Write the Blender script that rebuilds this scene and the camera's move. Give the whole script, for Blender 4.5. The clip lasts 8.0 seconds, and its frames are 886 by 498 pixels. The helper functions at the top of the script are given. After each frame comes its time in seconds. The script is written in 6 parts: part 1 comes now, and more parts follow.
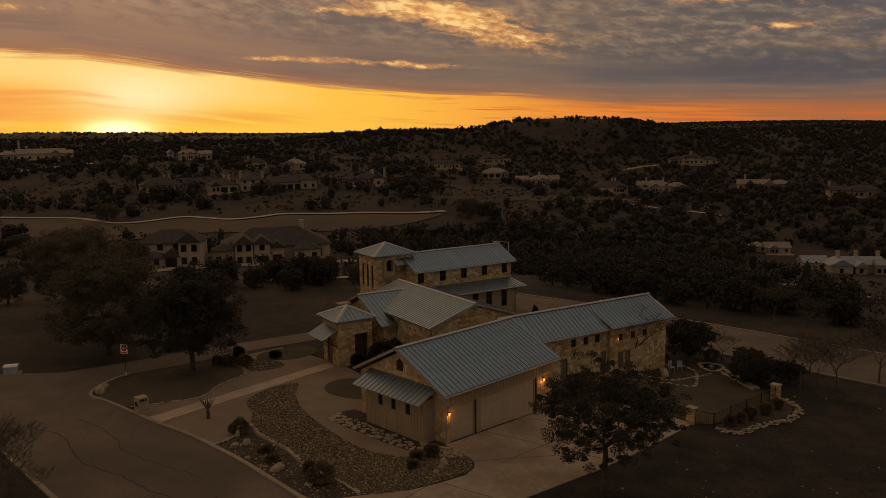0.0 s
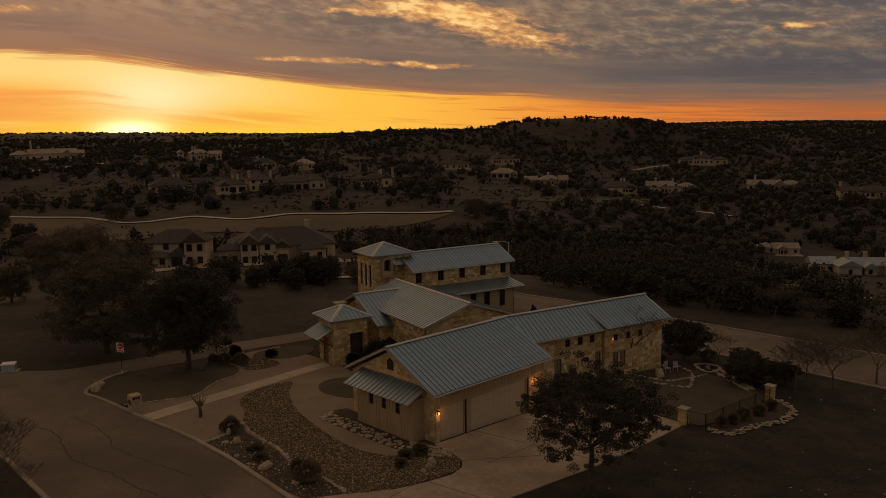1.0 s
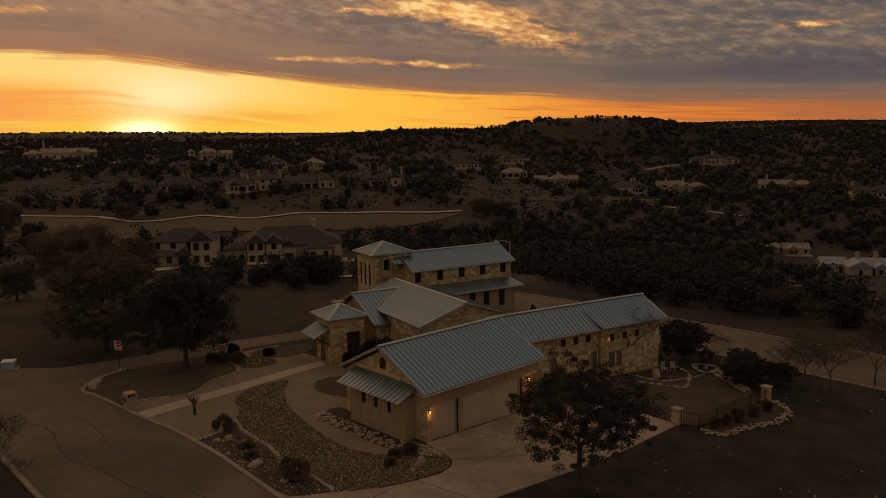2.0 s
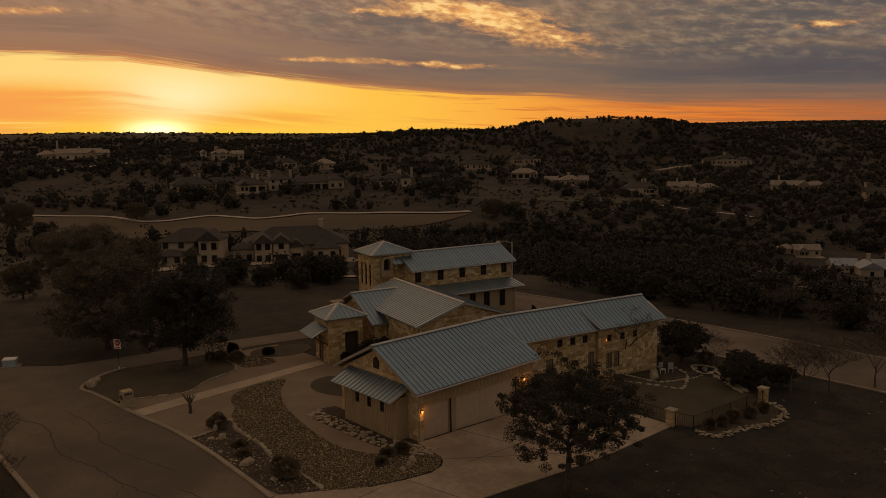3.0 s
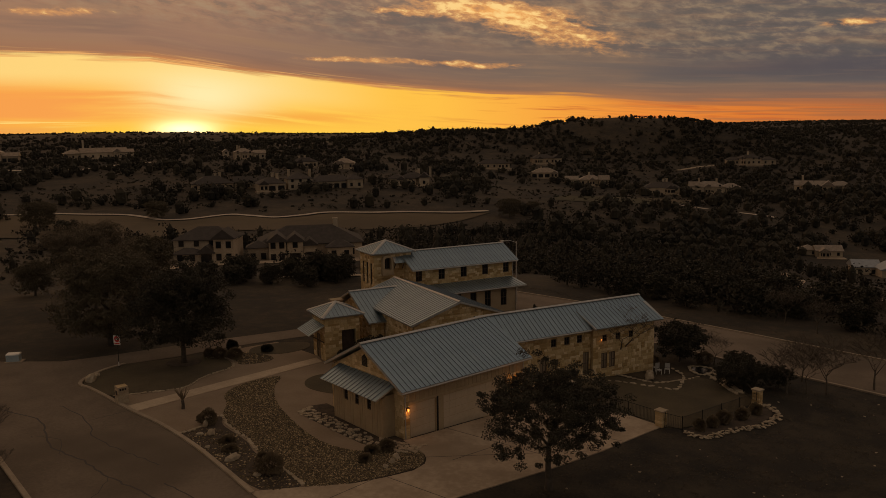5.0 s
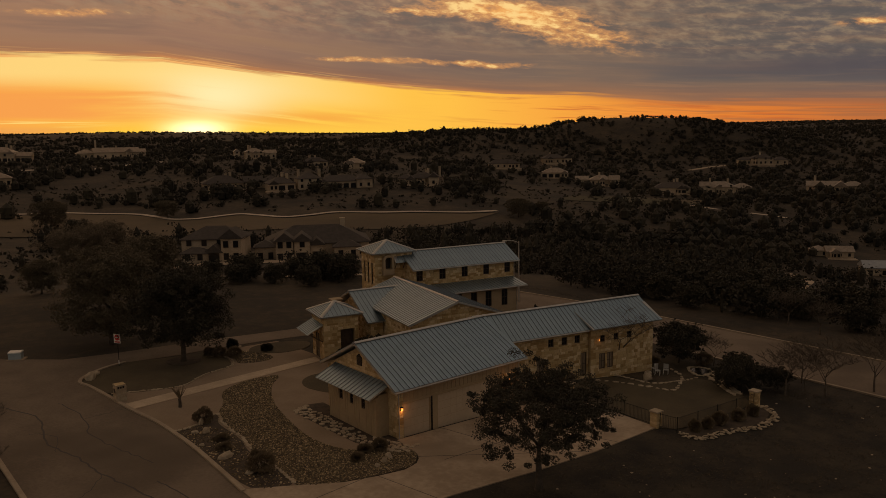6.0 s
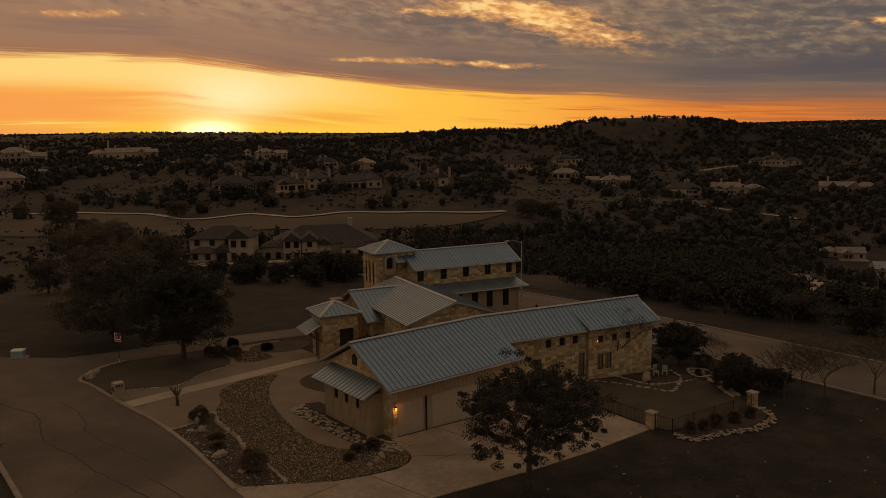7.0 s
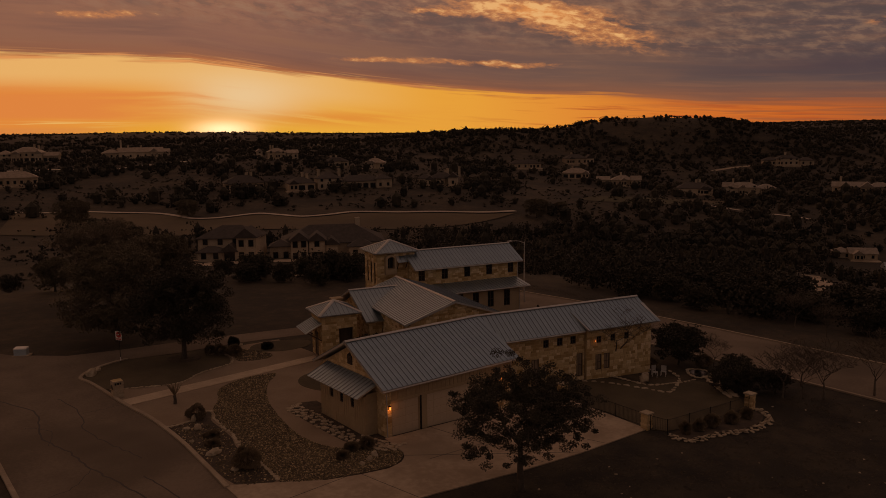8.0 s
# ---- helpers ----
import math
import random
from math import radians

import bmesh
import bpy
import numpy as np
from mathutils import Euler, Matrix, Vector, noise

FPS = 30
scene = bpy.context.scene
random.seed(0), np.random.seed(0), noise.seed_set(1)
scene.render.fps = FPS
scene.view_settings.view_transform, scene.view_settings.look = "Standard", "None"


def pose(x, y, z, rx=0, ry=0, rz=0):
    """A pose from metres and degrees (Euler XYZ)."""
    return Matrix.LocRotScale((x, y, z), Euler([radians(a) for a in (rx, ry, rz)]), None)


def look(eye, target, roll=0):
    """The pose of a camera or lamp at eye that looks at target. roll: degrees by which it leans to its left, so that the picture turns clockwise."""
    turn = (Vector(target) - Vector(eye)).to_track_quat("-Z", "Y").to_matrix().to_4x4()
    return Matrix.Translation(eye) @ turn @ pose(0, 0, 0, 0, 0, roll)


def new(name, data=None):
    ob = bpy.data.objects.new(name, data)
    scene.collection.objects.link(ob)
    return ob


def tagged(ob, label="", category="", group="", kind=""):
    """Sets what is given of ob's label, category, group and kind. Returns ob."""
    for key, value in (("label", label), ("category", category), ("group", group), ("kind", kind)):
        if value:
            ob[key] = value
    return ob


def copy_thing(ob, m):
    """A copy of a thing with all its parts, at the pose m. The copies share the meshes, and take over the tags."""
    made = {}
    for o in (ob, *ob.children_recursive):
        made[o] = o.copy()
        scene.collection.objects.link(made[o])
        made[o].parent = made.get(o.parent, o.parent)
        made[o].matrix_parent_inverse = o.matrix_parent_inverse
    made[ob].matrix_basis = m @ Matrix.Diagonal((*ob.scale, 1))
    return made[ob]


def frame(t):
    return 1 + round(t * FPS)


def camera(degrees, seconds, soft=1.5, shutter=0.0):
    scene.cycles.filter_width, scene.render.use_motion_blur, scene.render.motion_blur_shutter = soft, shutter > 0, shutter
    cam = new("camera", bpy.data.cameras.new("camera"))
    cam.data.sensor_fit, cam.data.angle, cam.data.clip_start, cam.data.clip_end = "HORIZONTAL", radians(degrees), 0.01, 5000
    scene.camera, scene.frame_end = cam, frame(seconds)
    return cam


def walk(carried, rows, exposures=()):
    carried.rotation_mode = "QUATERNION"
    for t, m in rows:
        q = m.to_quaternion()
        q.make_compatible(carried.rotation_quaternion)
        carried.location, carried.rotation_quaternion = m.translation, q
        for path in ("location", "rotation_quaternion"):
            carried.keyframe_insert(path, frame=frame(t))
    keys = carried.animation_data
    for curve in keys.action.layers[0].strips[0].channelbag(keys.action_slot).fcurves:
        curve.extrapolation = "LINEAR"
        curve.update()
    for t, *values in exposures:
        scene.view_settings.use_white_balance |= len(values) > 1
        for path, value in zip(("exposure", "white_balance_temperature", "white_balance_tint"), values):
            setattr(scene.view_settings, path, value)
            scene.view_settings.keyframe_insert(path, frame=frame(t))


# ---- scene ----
cam = camera(58.5, 8.0, soft=0.7)
PATH = [
    (0, (-38.563, -39.198, 22.693), (-37.175, -37.789, 22.395), -0.8),
    (0.5, (-38.024, -39.761, 22.666), (-36.646, -38.342, 22.369), -0.8),
    (1, (-37.509, -40.323, 22.625), (-36.141, -38.895, 22.328), -0.8),
    (1.5, (-36.993, -40.861, 22.614), (-35.635, -39.423, 22.316), -0.8),
    (3, (-35.484, -42.418, 22.543), (-34.16, -40.948, 22.247), -0.8),
    (3.5, (-35.016, -42.92, 22.522), (-33.703, -41.441, 22.226), -0.8),
    (4, (-34.53, -43.412, 22.512), (-33.229, -41.922, 22.216), -0.8),
    (4.5, (-34.051, -43.891, 22.492), (-32.761, -42.391, 22.196), -0.8),
    (6, (-32.632, -45.264, 22.471), (-31.376, -43.736, 22.175), -0.8),
    (6.5, (-32.127, -45.715, 22.453), (-30.883, -44.177, 22.158), -0.8),
    (7, (-31.654, -46.149, 22.455), (-30.422, -44.602, 22.16), -0.8),
    (7.5, (-31.175, -46.625, 22.463), (-29.955, -45.068, 22.168), -0.8),
    (8, (-30.693, -47.046, 22.452), (-29.485, -45.48, 22.157), -0.8),
]

# ---- light, sky and exposure ----
EXPOSURES = [(0, 0.0, 6500, 10), (7.6, 0.0, 6500, 10), (8.0, -0.54, 7500, 41)]
SUN_AZ, SUN_EL = 22.8, 0.5
walk(cam, [(t, look(eye, target, roll)) for t, eye, target, roll in PATH], EXPOSURES)


def lin(r, g, b):
    """Linear colour from display values 0 to 255."""
    return tuple(((c / 255) / 12.92 if c <= 10 else ((c / 255 + 0.055) / 1.055) ** 2.4) for c in (r, g, b))


class Val:
    """A node socket with arithmetic, to write node graphs as formulas."""

    def __init__(self, tree, sock):
        self.tree, self.sock = tree, sock

    def op(self, kind, *others, clamp=False):
        n = self.tree.nodes.new("ShaderNodeMath")
        n.operation, n.use_clamp = kind, clamp
        for i, o in enumerate((self, *others)):
            if isinstance(o, Val):
                self.tree.links.new(o.sock, n.inputs[i])
            else:
                n.inputs[i].default_value = o
        return Val(self.tree, n.outputs[0])

    def __add__(self, o):
        return self.op("ADD", o)

    def __sub__(self, o):
        return self.op("SUBTRACT", o)

    def __mul__(self, o):
        return self.op("MULTIPLY", o)

    def __truediv__(self, o):
        return self.op("DIVIDE", o)

    def step(self, a, b):
        """0 at a, 1 at b, smooth between."""
        n = self.tree.nodes.new("ShaderNodeMapRange")
        n.interpolation_type = "SMOOTHSTEP"
        self.tree.links.new(self.sock, n.inputs["Value"])
        n.inputs["From Min"].default_value, n.inputs["From Max"].default_value = a, b
        return Val(self.tree, n.outputs["Result"])


def mix_col(tree, fac, a, b):
    n = tree.nodes.new("ShaderNodeMix")
    n.data_type = "RGBA"
    ins = [n.inputs[0], n.inputs[6], n.inputs[7]]
    for sock, v in zip(ins, (fac, a, b)):
        if isinstance(v, Val):
            tree.links.new(v.sock, sock)
        elif isinstance(v, (int, float)):
            sock.default_value = v
        else:
            sock.default_value = (*v, 1)
    return Val(tree, n.outputs[2])


def noise_tex(tree, vec, scale, detail=4, rough=0.55, distort=0.0):
    n = tree.nodes.new("ShaderNodeTexNoise")
    if vec is not None:
        tree.links.new(vec.sock, n.inputs["Vector"])
    n.inputs["Scale"].default_value, n.inputs["Detail"].default_value = scale, detail
    n.inputs["Roughness"].default_value, n.inputs["Distortion"].default_value = rough, distort
    return Val(tree, n.outputs["Fac"])


def combine(tree, x, y, z=0.0):
    n = tree.nodes.new("ShaderNodeCombineXYZ")
    for sock, v in zip(n.inputs, (x, y, z)):
        if isinstance(v, Val):
            tree.links.new(v.sock, sock)
        else:
            sock.default_value = v
    return Val(tree, n.outputs[0])


world = bpy.data.worlds.new("world")
scene.world = world
world.use_nodes = True
sky_node = world.node_tree.nodes.new("ShaderNodeTexSky")
sky_node.sky_type, sky_node.sun_disc = "NISHITA", False
sky_node.sun_elevation, sky_node.sun_rotation = radians(SUN_EL), radians(SUN_AZ)
back = world.node_tree.nodes["Background"]
back.inputs["Strength"].default_value = 0.05
world.node_tree.links.new(sky_node.outputs[0], back.inputs["Color"])

sun = new("sun", bpy.data.lights.new("sun", "SUN"))
sun.data.energy, sun.data.angle, sun.data.color = 0.12, radians(2.0), (1.0, 0.5, 0.2)
sun_way = Vector((math.sin(radians(SUN_AZ)), math.cos(radians(SUN_AZ)), math.tan(radians(SUN_EL + 0.8))))
sun.matrix_world = look(sun_way * 300, (0, 0, 0))
scene.view_settings.exposure = 0.0


def sky_material():
    """Sunset sky under a broken cloud deck, a colour for each azimuth and elevation."""
    m = bpy.data.materials.new("sunset_sky")
    m.use_nodes = True
    t = m.node_tree
    t.nodes.clear()
    co = t.nodes.new("ShaderNodeTexCoord")
    nrm = t.nodes.new("ShaderNodeVectorMath")
    nrm.operation = "NORMALIZE"
    t.links.new(co.outputs["Object"], nrm.inputs[0])
    sep = t.nodes.new("ShaderNodeSeparateXYZ")
    t.links.new(nrm.outputs[0], sep.inputs[0])
    x, y, z = (Val(t, sep.outputs[i]) for i in range(3))
    az = x.op("ARCTAN2", y) * 57.2958
    el = z.op("ARCSINE") * 57.2958
    def bell(a, wa, e, we, tilt=0.0):
        """A soft spot about azimuth a and elevation e, its long axis falling by tilt for each degree."""
        p, q = (az - a) / wa, (el - e + (az - a) * tilt) / we
        return ((p * p + q * q) * -1.0).op("EXPONENT")

    def ramp(stops):
        """A colour for each azimuth, through the given stops."""
        n = t.nodes.new("ShaderNodeValToRGB")
        t.links.new(((az - 5.0) / 75.0).sock, n.inputs[0])
        while len(n.color_ramp.elements) < len(stops):
            n.color_ramp.elements.new(1.0)
        for e, (a, c) in zip(n.color_ramp.elements, stops):
            e.position, e.color = (a - 5.0) / 75.0, (*c, 1)
        return Val(t, n.outputs[0])

    # the deck's lower edge falls from the sunset towards the north
    line = ramp([(a, (h / 10,) * 3) for a, h in ((8, 4.95), (12, 4.97), (20.5, 5.0), (27, 4.1), (32, 3.5), (37.6, 2.9), (43.6, 2.42), (50, 2.2), (57, 1.75), (70, 1.45))]) * 10.0
    rise = el - line
    # cloud coordinates: a flat deck seen in perspective, streaks along the edge, and puffs
    deck = combine(t, x / (z + 0.05), y / (z + 0.05))
    along = combine(t, az * 0.045, rise * 0.5)
    wob = noise_tex(t, along, 1.5, 4, 0.5)
    fine = noise_tex(t, combine(t, az * 0.07, rise * 1.5), 2.2, 6, 0.55, 0.25)
    thin = noise_tex(t, combine(t, az * 0.09, rise * 3.4), 1.6, 5, 0.5, 0.15)
    big = noise_tex(t, deck, 0.55, 6, 0.6, 0.3)
    drift = el + az * 0.12
    puff = noise_tex(t, combine(t, az * 0.36, drift * 1.0), 1.9, 8, 0.62, 0.2)
    cells = noise_tex(t, combine(t, az * 0.16 + 3.0, drift * 0.5), 1.4, 6, 0.55, 0.3)
    # glow under the deck
    glow = ramp([(10, lin(250, 166, 74)), (19, lin(255, 190, 80)), (30, lin(255, 200, 78)), (40, lin(255, 192, 72)), (46, lin(250, 172, 66)), (54, lin(236, 140, 56)), (61, lin(222, 124, 50)), (70, lin(176, 104, 62))])
    upper = rise.step(-2.4, -0.9) * az.step(38, 27)
    glow = mix_col(t, upper * 0.9, glow, lin(255, 216, 128))
    glow = mix_col(t, bell(24.0, 4.0, 2.6, 1.6, 0.05), glow, lin(255, 236, 172))
    bank = (az + (fine - 0.5) * 14.0 + (wob - 0.5) * 8.0).step(24, 14) * (el + (wob - 0.5) * 2.0).step(0.75, 1.3) * (el + (fine - 0.5) * 1.2).step(3.3, 2.3)
    glow = mix_col(t, bank * 0.9, glow, lin(248, 160, 78))
    bank = bell(30, 5.5, 0.95, 0.5) * fine.step(0.35, 0.55)
    glow = mix_col(t, bank * 0.9, glow, lin(248, 168, 70))
    bank = az.step(17.5, 13) * el.step(0.7, 0.35)
    glow = mix_col(t, bank * 0.9, glow, lin(240, 160, 80))
    glow = mix_col(t, thin.step(0.5, 0.66) * az.step(20, 15) * bell(13, 9, 0.75, 0.22), glow, lin(255, 216, 120))
    glow = mix_col(t, bell(22.4, 7.5, 0.05, 0.75) * 0.85, glow, lin(255, 204, 52))
    glow = mix_col(t, fine.step(0.52, 0.68) * az.step(36, 50) * 0.8, glow, lin(200, 104, 50))
    glow = mix_col(t, thin.step(0.46, 0.64) * az.step(46, 60) * 0.6, glow, lin(160, 102, 66))
    glow = mix_col(t, rise.step(-0.5, 0.1) * az.step(46, 58) * 0.75, glow, lin(150, 100, 72))
    glow = mix_col(t, bell(22.5, 1.9, 0.3, 0.6), glow, (1.9, 1.5, 0.75))
    # deck colour: brown grey to the sunset's side, slate away from it
    cloud = ramp([(10, lin(150, 110, 86)), (24, lin(144, 107, 88)), (36, lin(124, 99, 86)), (48, lin(114, 97, 86)), (60, lin(102, 92, 86)), (72, lin(92, 87, 88))])
    cloud = mix_col(t, wob.step(0.42, 0.7) * 0.5, cloud, lin(152, 116, 86))
    cloud = mix_col(t, wob.step(0.5, 0.28) * 0.55, cloud, lin(98, 82, 78))
    cloud = mix_col(t, fine.step(0.5, 0.72) * 0.3, cloud, lin(160, 124, 94))
    high = (az * 0.085 + el).step(8.4, 11.0)
    cloud = mix_col(t, puff.step(0.46, 0.66) * high * 0.6, cloud, lin(158, 134, 106))
    cloud = mix_col(t, puff.step(0.5, 0.34) * high * 0.6, cloud, lin(84, 80, 78))
    cloud = mix_col(t, cells.step(0.52, 0.36) * high * 0.5, cloud, lin(88, 84, 82))
    cloud = mix_col(t, bell(66, 11, 3.75, 0.75, 0.01) * (wob * 0.8 + 0.45), cloud, lin(82, 76, 80))
    cloud = mix_col(t, rise.step(1.5, 0.1) * (fine * 0.5 + 0.25), cloud, lin(164, 108, 70))
    cloud = mix_col(t, rise.step(0.55, 0.0) * fine.step(0.3, 0.6) * az.step(60, 40) * 0.7, cloud, lin(214, 134, 68))
    # streaks of light through the thin lower edge
    low = rise.step(0.7, 0.1) * thin.step(0.5, 0.64) * az.step(42, 30)
    cloud = mix_col(t, low * 0.9, cloud, lin(250, 184, 104))
    # gaps in the deck where the light comes through
    openings = bell(46.9, 6.2, 7.15, 1.15, 0.235) * 0.95 + bell(43.5, 5.0, 8.3, 0.6, 0.1) * 0.8 + bell(34.6, 4.2, 4.98, 0.2, 0.03) * 0.85 + bell(42.5, 4.4, 4.55, 0.26, 0.06) * 0.85
    openings = openings + bell(66, 8.5, 8.5, 0.45, 0.06) * 1.7 + bell(67.3, 1.9, 6.35, 0.26) * 0.8 + bell(15, 3.2, 7.75, 0.3, -0.03) * 0.8 + bell(37.5, 2.6, 8.2, 0.35, 0.1) * 0.7 
    lit = (openings * 0.3 + puff).step(0.7, 0.9)
    halo = (openings * 0.34 + puff).step(0.56, 0.8) * openings.step(0.08, 0.5)
    cloud = mix_col(t, halo * 0.8, cloud, lin(212, 146, 86))
    cloud = mix_col(t, lit, cloud, mix_col(t, puff.step(0.4, 0.6), lin(240, 166, 88), lin(255, 212, 134)))
    # overhead and behind: even grey overcast
    top = mix_col(t, big.step(0.3, 0.7), lin(116, 96, 78), lin(146, 120, 97))
    cloud = mix_col(t, el.step(12, 30), cloud, top)
    front = (az - 41.0).op("ABSOLUTE")
    rear = mix_col(t, big.step(0.3, 0.7), lin(98, 90, 82), lin(128, 117, 106))
    cloud = mix_col(t, front.step(70, 130), cloud, rear)
    # thinner, brighter cloud above the sun, and cooler cloud away from it
    cloud = mix_col(t, bell(SUN_AZ, 29.4, 27.0, 13.3) * 0.9, cloud, lin(228, 184, 142))
    cloud = mix_col(t, bell(78, 32, 46, 20) * 0.75, cloud, lin(124, 122, 118))
    under = (rise + (wob - 0.5) * 0.7 + (fine - 0.5) * 1.1 + (thin - 0.5) * 0.6).step(-0.1, 0.24)
    under = under.op("MAXIMUM", front.step(78, 120))
    final = mix_col(t, under, glow, cloud)
    em = t.nodes.new("ShaderNodeEmission")
    t.links.new(final.sock, em.inputs["Color"])
    em.inputs["Strength"].default_value = 1.0
    out = t.nodes.new("ShaderNodeOutputMaterial")
    t.links.new(em.outputs[0], out.inputs["Surface"])
    m.cycles.emission_sampling = "NONE"
    return m


# ---- materials ----
def surface(name, col_a, col_b, scale=1.0, rough=0.8, metal=0.0, bump=0.2, bump_scale=None, fine=8.0, third=None, rand=0.0, space="Object", emit=None):
    """A surface whose colour runs between two tones at two scales, with relief; rand varies it piece by piece."""
    m = bpy.data.materials.new(name)
    m.use_nodes = True
    t = m.node_tree
    b = t.nodes["Principled BSDF"]
    co = t.nodes.new("ShaderNodeTexCoord")
    vec = Val(t, co.outputs[space])
    n1 = noise_tex(t, vec, scale, 4)
    n2 = noise_tex(t, vec, scale * fine, 5, 0.65)
    fac = (n1 * 0.6 + n2 * 0.4).step(0.36, 0.64)
    if rand:
        info = t.nodes.new("ShaderNodeObjectInfo")
        fac = fac * (1 - rand) + Val(t, info.outputs["Random"]) * rand
    col = mix_col(t, fac, col_a, col_b)
    if third:
        col = mix_col(t, noise_tex(t, vec, scale * 0.35, 3).step(0.52, 0.68), col, third)
    t.links.new(col.sock, b.inputs["Base Color"])
    rr = n2 * 0.25 + (rough - 0.12)
    t.links.new(rr.sock, b.inputs["Roughness"])
    b.inputs["Metallic"].default_value = metal
    if bump:
        bn = t.nodes.new("ShaderNodeBump")
        bn.inputs["Strength"].default_value, bn.inputs["Distance"].default_value = bump, 0.02
        h = noise_tex(t, vec, bump_scale or scale * fine, 5, 0.7)
        t.links.new(h.sock, bn.inputs["Height"])
        t.links.new(bn.outputs[0], b.inputs["Normal"])
    if emit:
        b.inputs["Emission Color"].default_value, b.inputs["Emission Strength"].default_value = (*emit[:3], 1), emit[3]
    return m


LIMESTONE = surface("limestone", (0.44, 0.3, 0.14), (0.6, 0.45, 0.25), 1.3, 0.9, bump=0.5, third=(0.5, 0.35, 0.18))
STONE_BLOCK = surface("limestone_block", (0.38, 0.235, 0.085), (0.8, 0.62, 0.36), 1.6, 0.9, bump=0.5, rand=0.65)
STUCCO = surface("stucco", (0.36, 0.27, 0.165), (0.43, 0.33, 0.21), 0.8, 0.9, bump=0.15, fine=14)
SIDING = surface("painted_siding", (0.36, 0.27, 0.16), (0.43, 0.33, 0.2), 0.5, 0.7, bump=0.1)
DOOR_PAINT = surface("garage_door_paint", (0.5, 0.4, 0.28), (0.56, 0.45, 0.32), 0.4, 0.6, bump=0.05)
ROOF_METAL = surface("standing_seam_metal", (0.24, 0.315, 0.365), (0.335, 0.415, 0.465), 0.35, 0.4, 0.85, bump=0.05, fine=5, rand=0.3)
# seam ribs: the dark of their side faces is put into the colour
SEAM_METAL = surface("shade_toned_seam", (0.16, 0.18, 0.2), (0.24, 0.27, 0.29), 0.8, 0.55, 0.5, bump=0.05)
ROOF_TRIM = surface("galvanised_trim", (0.45, 0.44, 0.42), (0.55, 0.53, 0.5), 0.8, 0.5, 0.6, bump=0.05)
DARK_WOOD = surface("dark_stained_wood", (0.05, 0.032, 0.02), (0.09, 0.06, 0.035), 3.0, 0.6)
BLIND = surface("drawn_blind", (0.2, 0.148, 0.093), (0.28, 0.21, 0.14), 0.8, 0.7, bump=0.05)
IRON = surface("black_iron", (0.012, 0.011, 0.01), (0.025, 0.022, 0.02), 4.0, 0.5, 0.4)
GLASS_DARK = surface("window_glass", (0.012, 0.012, 0.013), (0.018, 0.018, 0.019), 0.6, 0.18, bump=0.0)
CONCRETE = surface("concrete", (0.33, 0.25, 0.17), (0.48, 0.375, 0.265), 0.3, 0.85, bump=0.15, third=(0.3, 0.228, 0.155))
WALK = surface("walk_concrete", (0.44, 0.335, 0.23), (0.56, 0.44, 0.31), 0.5, 0.85, bump=0.15)
KERB = surface("kerb_concrete", (0.3, 0.235, 0.165), (0.4, 0.32, 0.23), 0.7, 0.85, bump=0.2)
ASPHALT = surface("asphalt", (0.125, 0.093, 0.064), (0.21, 0.16, 0.115), 0.16, 0.9, bump=0.35, bump_scale=40, fine=30, third=(0.11, 0.082, 0.057))
CRACK = surface("crack_sealant", (0.04, 0.033, 0.028), (0.055, 0.045, 0.038), 2.0, 0.7)
GRANITE = surface("decomposed_granite", (0.24, 0.175, 0.115), (0.3, 0.225, 0.155), 0.3, 0.95, bump=0.4, bump_scale=30, fine=20)
RIVER_BED = surface("gravel_floor", (0.05, 0.036, 0.023), (0.1, 0.074, 0.048), 2.0, 0.95, bump=0.8, bump_scale=14)
EDGING = surface("limestone_edging", (0.3, 0.23, 0.15), (0.52, 0.43, 0.31), 2.5, 0.9, bump=0.5, rand=0.4)
MULCH = surface("mulch", (0.045, 0.032, 0.022), (0.09, 0.066, 0.045), 1.5, 0.95, bump=0.8, bump_scale=12)
LAWN = surface("dormant_lawn", (0.06, 0.047, 0.026), (0.11, 0.084, 0.046), 0.25, 0.95, bump=0.6, bump_scale=25, fine=25)
LEAF = surface("oak_leaf", (0.025, 0.0215, 0.012), (0.068, 0.056, 0.031), 0.6, 0.7, bump=0.0, rand=0.2)
SHRUB_LEAF = surface("shrub_leaf", (0.14, 0.1, 0.056), (0.23, 0.17, 0.1), 0.9, 0.8, bump=0.0)
BARK = surface("bark", (0.06, 0.048, 0.036), (0.12, 0.095, 0.072), 3.0, 0.9, bump=0.8)
TWIG = surface("bare_twig", (0.09, 0.07, 0.05), (0.14, 0.11, 0.08), 3.0, 0.9)
SHINGLE = surface("far_roof_shingle", (0.055, 0.045, 0.038), (0.1, 0.082, 0.07), 1.0, 0.9, rand=0.4)
PALE_ROOF = surface("far_roof_metal", (0.22, 0.17, 0.125), (0.34, 0.275, 0.21), 0.6, 0.5, 0.3)
PALE_WALL = surface("far_house_wall", (0.34, 0.26, 0.17), (0.58, 0.47, 0.34), 0.5, 0.9, rand=0.5)
LAMP_GLOW = surface("lamp_glow", (0.9, 0.6, 0.3), (0.9, 0.6, 0.3), 1.0, 0.4, bump=0, emit=(1.0, 0.3, 0.045, 1.25))
WHITE = surface("white_paint", (0.75, 0.72, 0.66), (0.8, 0.77, 0.72), 2.0, 0.5)
RED = surface("sign_red", (0.55, 0.03, 0.02), (0.6, 0.04, 0.03), 2.0, 0.5)
